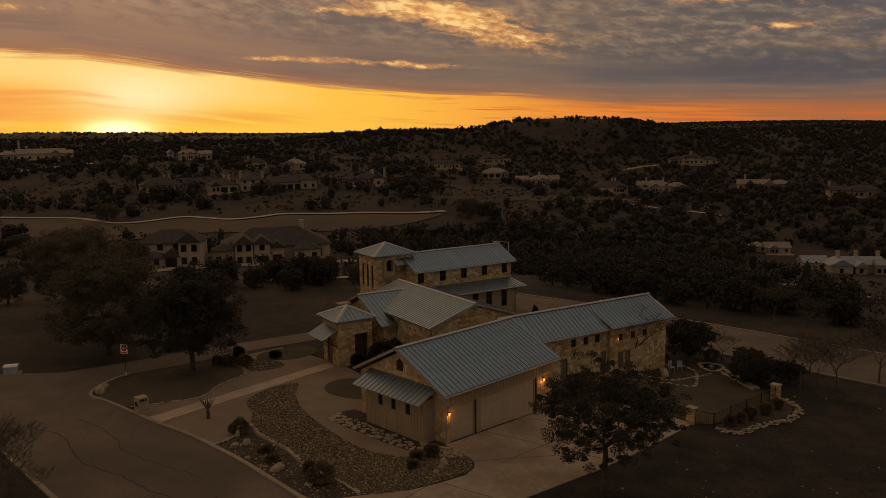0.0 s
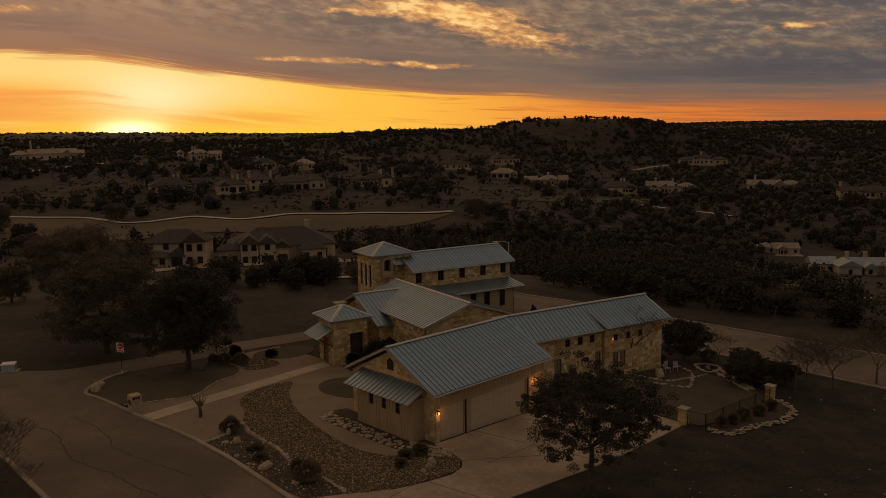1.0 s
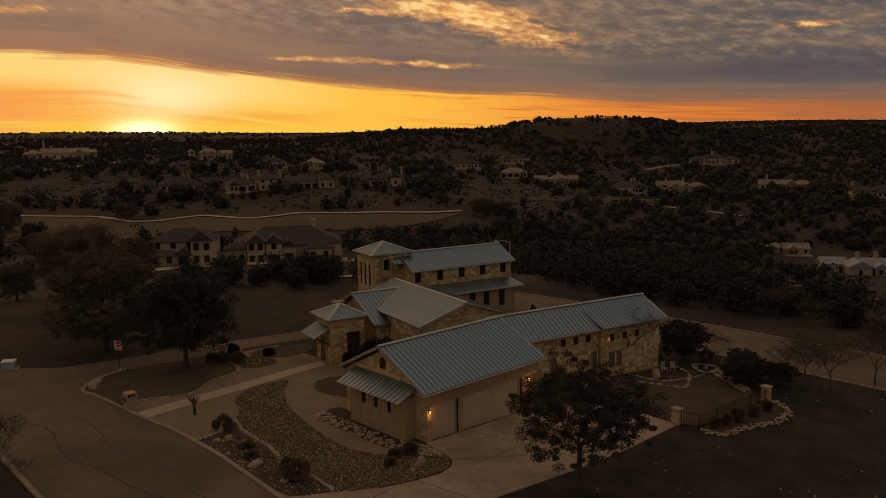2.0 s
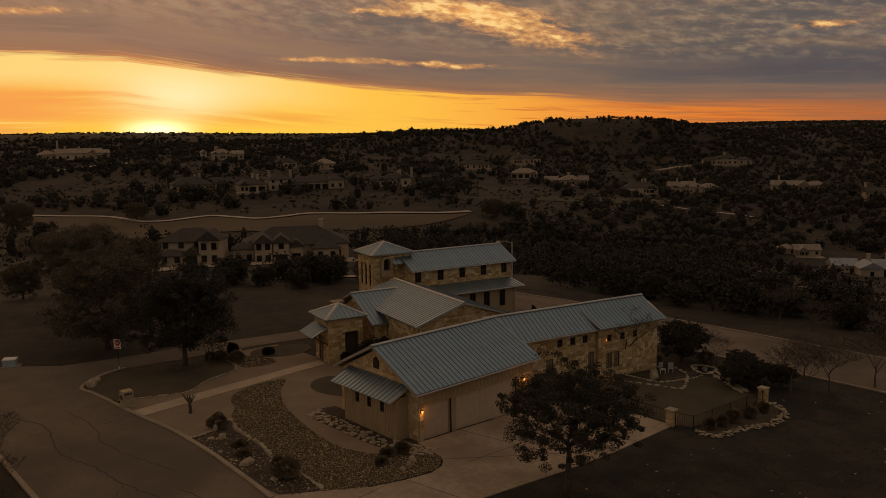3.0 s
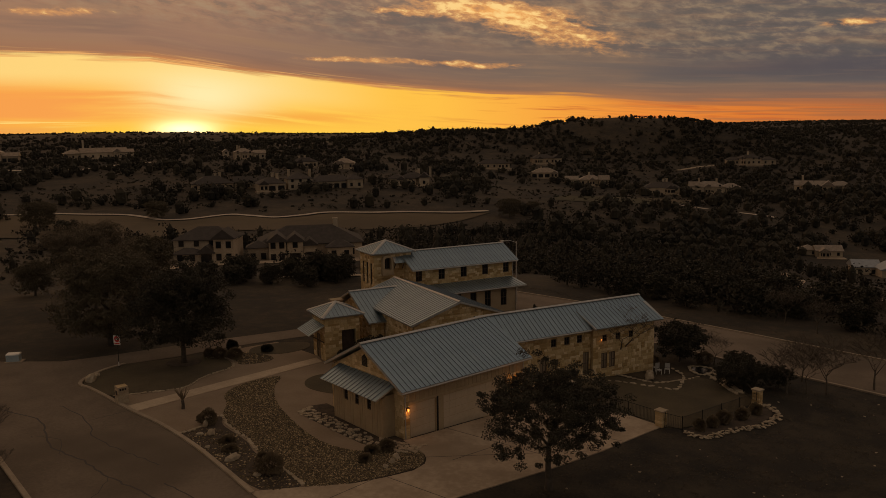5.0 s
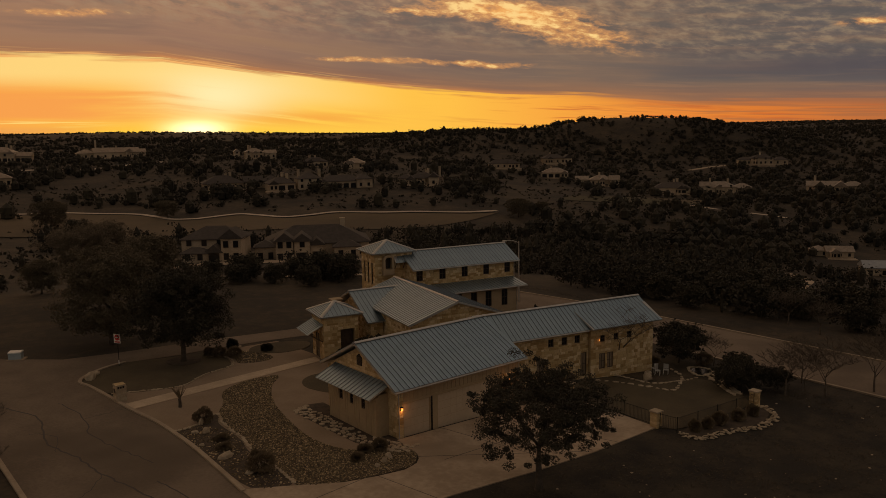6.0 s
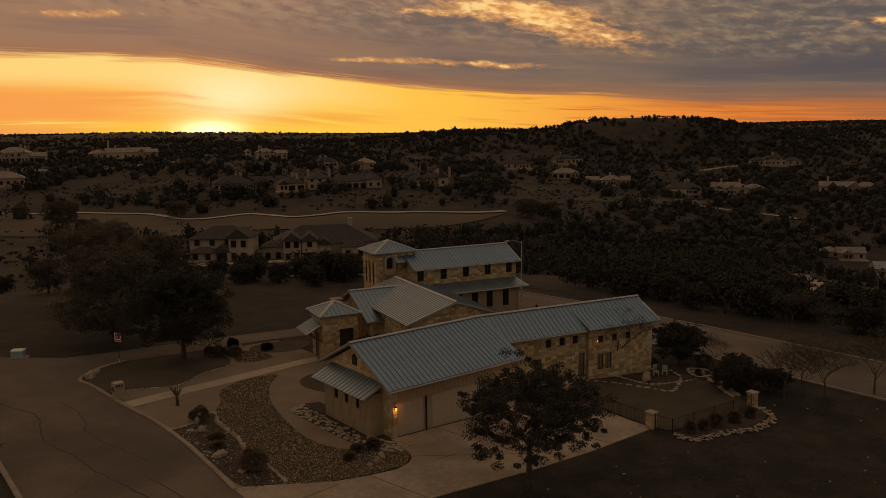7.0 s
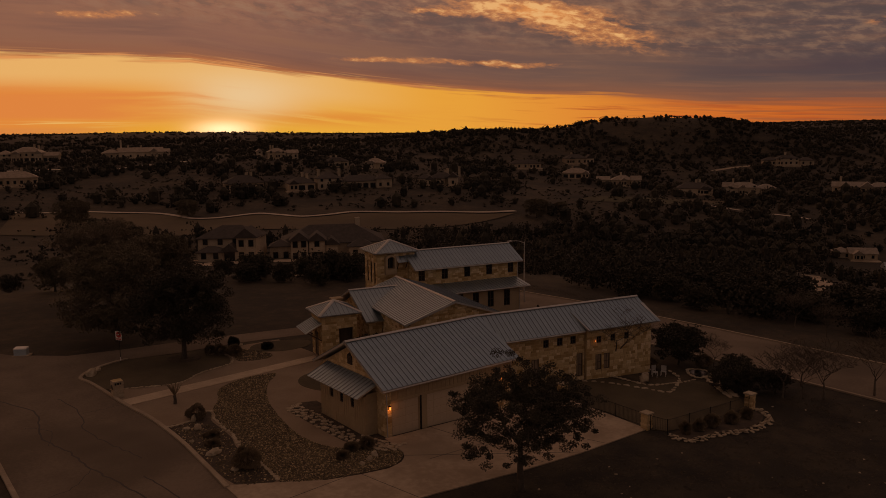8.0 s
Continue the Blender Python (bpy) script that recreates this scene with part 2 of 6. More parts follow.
BLUE_BOX = surface("utility_blue_grey", (0.3, 0.36, 0.38), (0.38, 0.44, 0.46), 1.0, 0.5)


def terrain_material():
    """Dry grass, bare soil and scrub, in patches of several sizes."""
    m = surface("dry_ground", (0.017, 0.0127, 0.0077), (0.08, 0.058, 0.033), 0.05, 0.95, bump=0.7, bump_scale=5, fine=12)
    t = m.node_tree
    b = t.nodes["Principled BSDF"]
    vec = Val(t, t.nodes["Texture Coordinate"].outputs["Object"])
    old = Val(t, b.inputs["Base Color"].links[0].from_socket)
    scrub = noise_tex(t, vec, 0.16, 6, 0.7, 0.4).step(0.46, 0.58)
    tuft = noise_tex(t, vec, 1.1, 7, 0.75, 0.3).step(0.44, 0.6)
    straw = noise_tex(t, vec, 0.4, 6, 0.7).step(0.55, 0.7)
    col = mix_col(t, scrub * 0.45, old, (0.017, 0.0135, 0.0078))
    col = mix_col(t, tuft * 0.4, col, (0.012, 0.0095, 0.0057))
    col = mix_col(t, straw * 0.45, col, (0.1, 0.073, 0.042))
    t.links.new(col.sock, b.inputs["Base Color"])
    return m


GROUND = terrain_material()
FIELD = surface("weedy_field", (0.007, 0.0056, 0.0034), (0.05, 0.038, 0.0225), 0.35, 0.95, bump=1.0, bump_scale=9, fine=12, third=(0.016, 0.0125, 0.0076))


# ---- mesh helpers ----
class Build:
    """Collects faces for one mesh."""

    def __init__(self, m=None):
        self.v, self.f, self.m = [], [], m or Matrix()

    def face(self, *pts):
        k = len(self.v)
        self.v += [tuple(self.m @ Vector(p)) for p in pts]
        self.f.append(tuple(range(k, k + len(pts))))

    def box(self, x0, x1, y0, y1, z0, z1):
        p = [(x0, y0, z0), (x1, y0, z0), (x1, y1, z0), (x0, y1, z0), (x0, y0, z1), (x1, y0, z1), (x1, y1, z1), (x0, y1, z1)]
        self.solid(p, [(3, 2, 1, 0), (4, 5, 6, 7), (0, 1, 5, 4), (1, 2, 6, 5), (2, 3, 7, 6), (3, 0, 4, 7)])

    def solid(self, p, faces):
        k = len(self.v)
        self.v += [tuple(self.m @ Vector(q)) for q in p]
        self.f += [tuple(k + i for i in f) for f in faces]

    def prism(self, ring, off):
        """A ring of points pushed along off, closed at both ends."""
        n = len(ring)
        top = [tuple(Vector(p) + Vector(off)) for p in ring]
        self.solid([*ring, *top], [tuple(reversed(range(n))), tuple(range(n, 2 * n)), *[(i, (i + 1) % n, n + (i + 1) % n, n + i) for i in range(n)]])

    def tube(self, pts, radii, sides=6):
        k = len(self.v)
        for i, (p, r) in enumerate(zip(pts, radii)):
            a, b = Vector(pts[max(i - 1, 0)]), Vector(pts[min(i + 1, len(pts) - 1)])
            d = (b - a).normalized()
            s = d.cross(Vector((0, 0, 1)) if abs(d.z) < 0.9 else Vector((1, 0, 0))).normalized()
            u = s.cross(d)
            for j in range(sides):
                w = 2 * math.pi * j / sides
                self.v.append(tuple(self.m @ (Vector(p) + (s * math.cos(w) + u * math.sin(w)) * r)))
        for i in range(len(pts) - 1):
            for j in range(sides):
                a, b = k + i * sides + j, k + i * sides + (j + 1) % sides
                self.f.append((a, b, b + sides, a + sides))
        self.f.append(tuple(k + j for j in reversed(range(sides))))
        self.f.append(tuple(k + (len(pts) - 1) * sides + j for j in range(sides)))

    def mesh(self, name, material, smooth=False):
        me = bpy.data.meshes.new(name)
        me.from_pydata(self.v, [], self.f)
        me.materials.append(material)
        if smooth:
            me.shade_smooth()
        return me


def part(name, b, material, parent=None, label="", smooth=False):
    ob = new(name, b.mesh(name, material, smooth) if isinstance(b, Build) else b)
    ob.parent = parent
    if label:
        ob["label"] = label
    return ob


def thing(name, label, category, m=None, group="", kind=""):
    ob = new(name)
    ob.matrix_basis = m or Matrix()
    return tagged(ob, label, category, group, kind)


SITE = Vector((5, 10, 0))
HILLS = [(110, 140, 70, -2.0), (60, 260, 110, -11.5), (180, 200, 90, 3.0), (290, 90, 110, -16.5), (420, 180, 120, -6.9), (300, 300, 120, -1.1), (170, 320, 90, 1.1), (160, 560, 160, 2.3), (360, 285, 70, -4.0), (520, 260, 70, 9.3), (170, 40, 60, 2.5), (240, -10, 90, -14.1), (180, 120, 60, -5.1), (-20, 140, 70, -1.2), (110, 20, 50, 0.0), (390, 587, 70, 3.2), (433, 555, 70, 0.5), (474, 521, 70, 16.5), (512, 485, 52, -8.1), (539, 455, 52, 13.4), (564, 424, 52, 12.0), (588, 393, 52, 4.2), (610, 359, 52, 15.0), (630, 325, 52, 6.1), (540, 250, 110, -19.1), (900, 250, 200, 12.7), (250, 1000, 200, 9.0), (500, 1100, 250, 7.0), (900, 900, 250, 0.4), (1200, 550, 300, 13.3), (1700, 500, 350, 7.9), (100, 1900, 600, 26.3), (900, 2000, 600, 2.0), (2200, 1300, 800, 33.0)]


def ground_z(x, y):
    """Height of the land: a gently tilted building site, with the valley and the hills round it."""
    r = np.hypot(np.asarray(x) - 5, np.asarray(y) - 10)
    k = np.clip((r - 54) / 56, 0, 1)
    k = k * k * (3 - 2 * k)
    far = sum(h * np.exp(-((x - a) ** 2 + (y - b) ** 2) / (2 * s * s)) for a, b, s, h in HILLS)
    return (1 - k) * (-0.035 * np.asarray(x)) + k * far


def gz(x, y):
    return float(ground_z(x, y))


# ---- setting: sky, land ----
def sky_dome():
    b = Build()
    R, n, rings = 4200, 64, 24
    k = []
    for i in range(rings + 1):
        e = radians(-6 + 96 * i / rings)
        k.append([(R * math.cos(e) * math.cos(2 * math.pi * j / n), R * math.cos(e) * math.sin(2 * math.pi * j / n), R * math.sin(e)) for j in range(n)])
    for i in range(rings):
        for j in range(n):
            b.face(k[i][j], k[i + 1][j], k[i + 1][(j + 1) % n], k[i][(j + 1) % n])
    ob = part("backdrop", b, sky_material(), None, "", True)
    ob.location = (-34.5, -43.4, 22.5)
    tagged(ob, "orange sunset sky under broken grey cloud", "sky", kind="structure")


def land():
    n = 420
    s = np.sinh(np.linspace(-1, 1, n) * 6.2) / np.sinh(6.2) * 4150
    X, Y = np.meshgrid(s + 5, s + 10, indexing="ij")
    Z = ground_z(X, Y)
    r = np.hypot(X - 5, Y - 10)
    Z = Z - np.where(r > 54, 0.06, 0.02)
    v = np.stack([X, Y, Z], -1).reshape(-1, 3)
    i = np.arange(n * n).reshape(n, n)
    f = np.stack([i[:-1, :-1], i[1:, :-1], i[1:, 1:], i[:-1, 1:]], -1).reshape(-1, 4)
    me = bpy.data.meshes.new("ground")
    me.from_pydata(v.tolist(), [], f.tolist())
    me.shade_smooth()
    me.materials.append(GROUND)
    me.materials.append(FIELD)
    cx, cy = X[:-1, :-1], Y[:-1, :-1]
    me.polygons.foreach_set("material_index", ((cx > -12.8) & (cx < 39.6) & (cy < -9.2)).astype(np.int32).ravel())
    tagged(new("ground", me), "dry winter grass and scrub soil rolling to the hills", "ground", kind="structure")


sky_dome()
land()


# ---- paving, beds and roads ----
def plane_z(x):
    return -0.035 * x


def curve_pts(pts, n=5, closed=False):
    """Points along a smooth line through pts."""
    out, m = [], len(pts)
    for i in range(m if closed else m - 1):
        p = [Vector((*(pts[(i + k) % m] if closed else pts[min(max(i + k, 0), m - 1)]), 0)) for k in (-1, 0, 1, 2)]
        for j in range(n):
            t = j / n
            q = 0.5 * (2 * p[1] + (p[2] - p[0]) * t + (2 * p[0] - 5 * p[1] + 4 * p[2] - p[3]) * t * t + (3 * p[1] - p[0] - 3 * p[2] + p[3]) * t ** 3)
            out.append((q.x, q.y))
    if not closed:
        out.append(tuple(pts[-1]))
    return out


def sheet(name, pts, lift, material, label, category, thick=0.12, kind="structure"):
    b = Build()
    b.prism([(x, y, plane_z(x) + lift - thick) for x, y in pts], (0, 0, thick))
    bm = bmesh.new()
    me = b.mesh(name, material)
    bm.from_mesh(me)
    bmesh.ops.triangulate(bm, faces=[f for f in bm.faces if len(f.verts) > 4])
    bmesh.ops.recalc_face_normals(bm, faces=bm.faces)
    bm.to_mesh(me)
    bm.free()
    return tagged(new(name, me), label, category, kind=kind)


def ribbon(b, pts, w, z0, z1):
    """A raised band of width w along pts."""
    v = [Vector((*p, 0)) for p in pts]
    for i in range(len(v) - 1):
        d0 = (v[min(i + 1, len(v) - 1)] - v[max(i - 1, 0)]).normalized()
        d1 = (v[min(i + 2, len(v) - 1)] - v[i]).normalized()
        s0, s1 = Vector((-d0.y, d0.x, 0)) * w / 2, Vector((-d1.y, d1.x, 0)) * w / 2
        q = [v[i] - s0, v[i + 1] - s1, v[i + 1] + s1, v[i] + s0]
        lo = [(p.x, p.y, plane_z(p.x) + z0) for p in q]
        hi = [(p.x, p.y, plane_z(p.x) + z1) for p in q]
        b.solid([*lo, *hi], [(3, 2, 1, 0), (4, 5, 6, 7), (0, 1, 5, 4), (2, 3, 7, 6), (1, 2, 6, 5), (3, 0, 4, 7)])


KERB_LINE = [(-14.1, 27.0), (-13.8, 24.5), (-13.55, 21.7), (-13.2, 18.1), (-12.7, 14.6), (-12.5, 11.2), (-12.45, 7.5), (-12.6, 3.9), (-12.75, 0.8), (-12.9, -1.4)]
ISLAND_TIP = [(-9.0, 33.0), (-11.3, 32.0), (-13.4, 30.3), (-14.4, 28.6), (-14.1, 27.0)]
river_left = [(-2.5, 20.1), (-5.4, 18.3), (-6.6, 15.6), (-8.1, 13.1), (-8.8, 11.2), (-8.9, 8.9), (-9.0, 6.7), (-9.5, 4.4), (-9.5, 0.8), (-9.8, -2.5)]
river_right = [(-7.3, -3.95), (-3.0, -4.7), (-1.25, -3.9), (-0.6, -2.5), (-1.9, -1.2), (-4.0, 0.4), (-4.9, 3.0), (-4.8, 6.0), (-4.2, 9.4), (-3.1, 13.5), (-1.2, 17.4), (0.8, 20.0)]

road_pts = [(-12.9, -60), (-12.9, -10.6)] + [(x + 0.0, y) for x, y in reversed(KERB_LINE)] + list(reversed(ISLAND_TIP))[1:] + [(-3.7, 32.6), (0.2, 33.0), (5.5, 33.0), (11.1, 32.4), (24, 35.5), (24, 39.2), (13.0, 36.0), (3.4, 36.8), (-2.3, 37.1), (-8.7, 37.2), (-13.5, 37.7), (-18.1, 41.2), (-24, 52), (-33, 60), (-36, 55), (-27, 40), (-23.6, 28), (-23.6, 7), (-23.6, -60)]
sheet("road", road_pts, 0.012, ASPHALT, "worn brown-grey asphalt road with sealed cracks", "road")
sheet("road_rear", [(40, -60), (52.6, -60), (52.6, 12), (51.6, 30), (48, 52), (36, 56), (40, 24)], 0.012, ASPHALT, "quiet asphalt street behind the house", "road")
sheet("terrace", [(-13.2, 19.0), (-12.5, 11.2), (-12.45, 7.5), (-12.85, -1.3), (-7, -3.6), (-0.4, -2.4), (0.2, 0), (0.2, 9.9), (5.5, 12.5), (7.6, 22.0), (7.0, 32.0), (-4, 31.6), (-13.0, 23.0)], 0.02, GRANITE, "compacted tan decomposed granite garden surface", "pavement")
sheet("island_lawn", curve_pts([(-13.9, 27.0), (-13.4, 23.8), (-10.3, 22.6), (-7.5, 22.2), (-4.7, 24.2), (-1.6, 25.5), (-0.5, 28.4), (-1.7, 31.6), (-5.5, 32.3), (-9.0, 32.8), (-11.3, 31.8), (-13.3, 30.1), (-14.1, 28.6)], 4, True), 0.04, LAWN, "dormant brown lawn island with a live oak", "lawn")
# flat dark disc round the oak's trunk, darker than the lawn
sheet("dark_ring", [(-4.3 + 1.7 * math.cos(0.393 * i), 30.0 + 1.6 * math.sin(0.393 * i)) for i in range(16)], 0.06, MULCH, "dark ring on the lawn under the island oak", "planting bed")
sheet("oval_lawn", curve_pts([(2.6, 29.2), (5.0, 27.2), (8.2, 27.6), (9.5, 29.8), (7.0, 31.4), (3.8, 31.2)], 5, True), 0.045, LAWN, "small oval of dormant lawn by the entry", "lawn")
sheet("circle_lawn", curve_pts([(1.0, 15.2), (2.0, 17.4), (4.2, 18.2), (6.4, 16.5), (6.0, 13.2), (3.6, 11.8), (1.8, 12.6)], 5, True), 0.045, LAWN, "round patch of dormant lawn beside the garage", "lawn")
sheet("pool_lawn", curve_pts([(17.9, -0.5), (22.5, 1.5), (25.5, 0.8), (27.2, -2.8), (31.5, -4.6), (31.6, -7.5), (29.0, -11.6), (18.3, -11.4), (18.0, -6.0)], 5, True), 0.03, LAWN, "fenced back lawn, dormant and brown", "lawn")
sheet("dry_creek_bed", curve_pts(river_left + river_right, 4, True), 0.035, RIVER_BED, "dark gravel floor of a dry creek bed", "gravel bed")
sheet("creek_bed_north", curve_pts([(-0.2, 26.0), (2.4, 25.4), (3.6, 27.0), (1.6, 30.8), (-0.9, 31.2), (0.2, 28.6)], 4, True), 0.035, RIVER_BED, "gravel bed between lawn and walk", "gravel bed")
sheet("planting_bed", curve_pts([(-12.35, 11.2), (-10.5, 11.6), (-9.4, 13.0), (-8.3, 12.9), (-9.0, 11.1), (-9.1, 8.9), (-9.2, 6.7), (-9.7, 4.4), (-9.7, 0.8), (-10.0, -2.3), (-12.3, -1.2), (-12.35, 4.0), (-12.2, 8.0)], 4, True), 0.03, MULCH, "planting bed of dark mulch and gravel", "planting bed")
sheet("shrub_bed", curve_pts([(18.0, -12.0), (17.8, -13.4), (20.7, -13.9), (23.7, -14.7), (26.7, -14.4), (28.4, -12.9), (24, -12.0)], 4, True), 0.03, MULCH, "mulched shrub bed outside the fence", "planting bed")
sheet("driveway", [(-0.2, -0.2), (13.2, -0.2), (17.9, -0.8), (17.4, -10.3), (9.5, -10.6), (3.8, -10.4), (-3.3, -9.8), (-9.5, -9.4), (-11.8, -9.9), (-12.95, -11.0), (-12.95, -1.2), (-12.2, -1.45), (-9.8, -2.7), (-7.3, -4.1), (-5.0, -4.65), (-3.0, -4.9), (-1.7, -4.5), (-1.05, -3.9), (-0.65, -3.2), (-0.5, -2.4)], 0.05, CONCRETE, "broad pale concrete driveway with scored joints", "driveway")
sheet("entry_walk", [(-13.25, 20.0), (-13.05, 18.3), (6.6, 22.0), (6.9, 23.6)], 0.06, WALK, "straight concrete walk from street to entry", "path")


def kerb_run(pts, label):
    b = Build()
    ribbon(b, curve_pts(pts, 4), 0.32, -0.1, 0.13)
    tagged(part("kerb", b, KERB), label, "kerb", kind="structure")


kerb_run(KERB_LINE, "pale concrete kerb along the road")
kerb_run(ISLAND_TIP, "pale concrete kerb round the island")
kerb_run([(-23.7, -60), (-23.75, 7), (-23.7, 18), (-23.8, 28), (-27.1, 40), (-36.2, 55)], "concrete kerb across the road")
kerb_run([(52.7, -60), (52.8, -3), (52.6, 12), (51.7, 30), (48, 52)], "concrete kerb of the rear street")
kerb_run([(39.8, -60), (39.8, -10), (39.9, 24)], "concrete kerb of the rear street")

joints = Build()
for a, c in (((-1.0, -3.6), (9.6, -10.5)), ((-12.7, -5.5), (-1.0, -3.6)), ((4.0, -0.3), (6.2, -10.3)), ((-5.0, -4.7), (-4.0, -9.7)), ((8.6, -0.3), (12.4, -10.4)), ((0.2, -5.2), (17.3, -5.0))):
    ribbon(joints, [a, c], 0.05, 0.045, 0.054)
tagged(part("driveway_joint", joints, CRACK), "dark scored joints in the driveway concrete", "joint", kind="structure")


def road_crack(pts, w):
    rng = random.Random(int(pts[0][0] * 100))
    line = [(x + rng.uniform(-0.12, 0.12), y + rng.uniform(-0.12, 0.12)) for x, y in curve_pts(pts, 7)]
    b = Build()
    ribbon(b, line, w, 0.0, 0.016)
    tagged(part("road_crack", b, CRACK), "dark sealed crack wandering across the asphalt", "crack", kind="structure")


# ---- the house ----
A = radians(-12.5)
SKEW = Matrix.Rotation(A, 4, "Z")
FACED = []
house = thing("house", "long limestone house with grey standing-seam metal roofs", "house")


def wall_mesh(b, p0, p1, z0, z1, th, holes=(), lead=None):
    """A wall from p0 to p1 with thickness th to its left and holes (along, sill, width, height)."""
    a, c = Vector((*p0, 0)), Vector((*p1, 0))
    L = (c - a).length
    d = (c - a) / L
    s = Vector((-d.y, d.x, 0)) * th

    # one closed shell: a grid of cells with the holes left out
    start = th if lead is None else lead
    xs = sorted({start, L, *(q for o in holes for q in (o[0], o[0] + o[2]))})
    zs = sorted({z0, z1, *(q for o in holes for q in (max(o[1], z0), o[1] + o[3]))})
    full = {(i, k): not any(o[0] < (xs[i] + xs[i + 1]) / 2 < o[0] + o[2] and o[1] < (zs[k] + zs[k + 1]) / 2 < o[1] + o[3] for o in holes) for i in range(len(xs) - 1) for k in range(len(zs) - 1)}
    seen, base = {}, len(b.v)

    def vert(i, k, back):
        key = (i, k, back)
        if key not in seen:
            seen[key] = base + len(seen)
            p = a + d * xs[i] + s * back
            b.v.append(tuple(b.m @ Vector((p.x, p.y, zs[k]))))
        return seen[key]

    for (i, k), on in full.items():
        if not on:
            continue
        b.f.append((vert(i, k, 0), vert(i + 1, k, 0), vert(i + 1, k + 1, 0), vert(i, k + 1, 0)))
        b.f.append((vert(i, k + 1, 1), vert(i + 1, k + 1, 1), vert(i + 1, k, 1), vert(i, k, 1)))
        for di, dk, e0, e1 in ((-1, 0, (i, k + 1), (i, k)), (1, 0, (i + 1, k), (i + 1, k + 1)), (0, -1, (i, k), (i + 1, k)), (0, 1, (i + 1, k + 1), (i, k + 1))):
            if not full.get((i + di, k + dk), False):
                b.f.append((vert(*e1, 0), vert(*e0, 0), vert(*e0, 1), vert(*e1, 1)))
    return a, c, s


def window(m, w, h, bars=(1, 1), label="", glass=None):
    """A window set into its hole: m is the hole's lower left corner on the outer face, x along the wall, y inward."""
    b = Build(m)
    t, y0, y1 = 0.07, 0.05, 0.16
    b.box(0, t, y0, y1, 0, h)
    b.box(w - t, w, y0, y1, 0, h)
    b.box(t, w - t, y0, y1, 0, t)
    b.box(t, w - t, y0, y1, h - t, h)
    win = part("window", b, DARK_WOOD, house, label)
    g = Build(m)
    g.box(t, w - t, 0.1, 0.12, t, h - t)
    part("pane", g, glass or GLASS_DARK, win)
    for i in range(bars[0]):
        k = Build(m)
        x = w * (i + 1) / (bars[0] + 1)
        k.box(x - 0.02, x + 0.02, 0.07, 0.098, t, h - t)
        part("glazing_bar", k, DARK_WOOD, win)
    for i in range(bars[1]):
        k = Build(m)
        z = h * (i + 1) / (bars[1] + 1)
        k.box(t, w - t, 0.065, 0.097, z - 0.02, z + 0.02)
        part("glazing_bar", k, DARK_WOOD, win)
    return win


def on_wall(f, p0, p1, along, z):
    a, c = Vector((*p0, 0)), Vector((*p1, 0))
    d = (c - a).normalized()
    return f @ Matrix.Translation(a + d * along + Vector((0, 0, z))) @ Matrix.Rotation(math.atan2(d.y, d.x), 4, "Z")


def wall(f, p0, p1, z0, z1, material, holes=(), gable=None, th=0.3, bars=(1, 1), label="", fill=True, lead=None):
    b = Build(f)
    a, c, s = wall_mesh(b, p0, p1, z0, z1, th, holes, lead)
    ob = part("wall", b, material, house, label)
    if gable:
        g = a + (c - a).normalized() * gable[0]
        k = Build(f)
        k.prism([(a.x, a.y, z1), (c.x, c.y, z1), (g.x, g.y, gable[1])], s)
        part("gable", k, material, house)
    if material is LIMESTONE:
        FACED.append((ob, f, p0, p1, max(z0, -1.0), z1, tuple(holes), gable))
    if fill:
        for o in holes:
            window(on_wall(f, p0, p1, o[0], o[1]), o[2], o[3], bars, glass=BLIND if o[1] < 0.1 else None)
    return ob


PANEL = 0.46


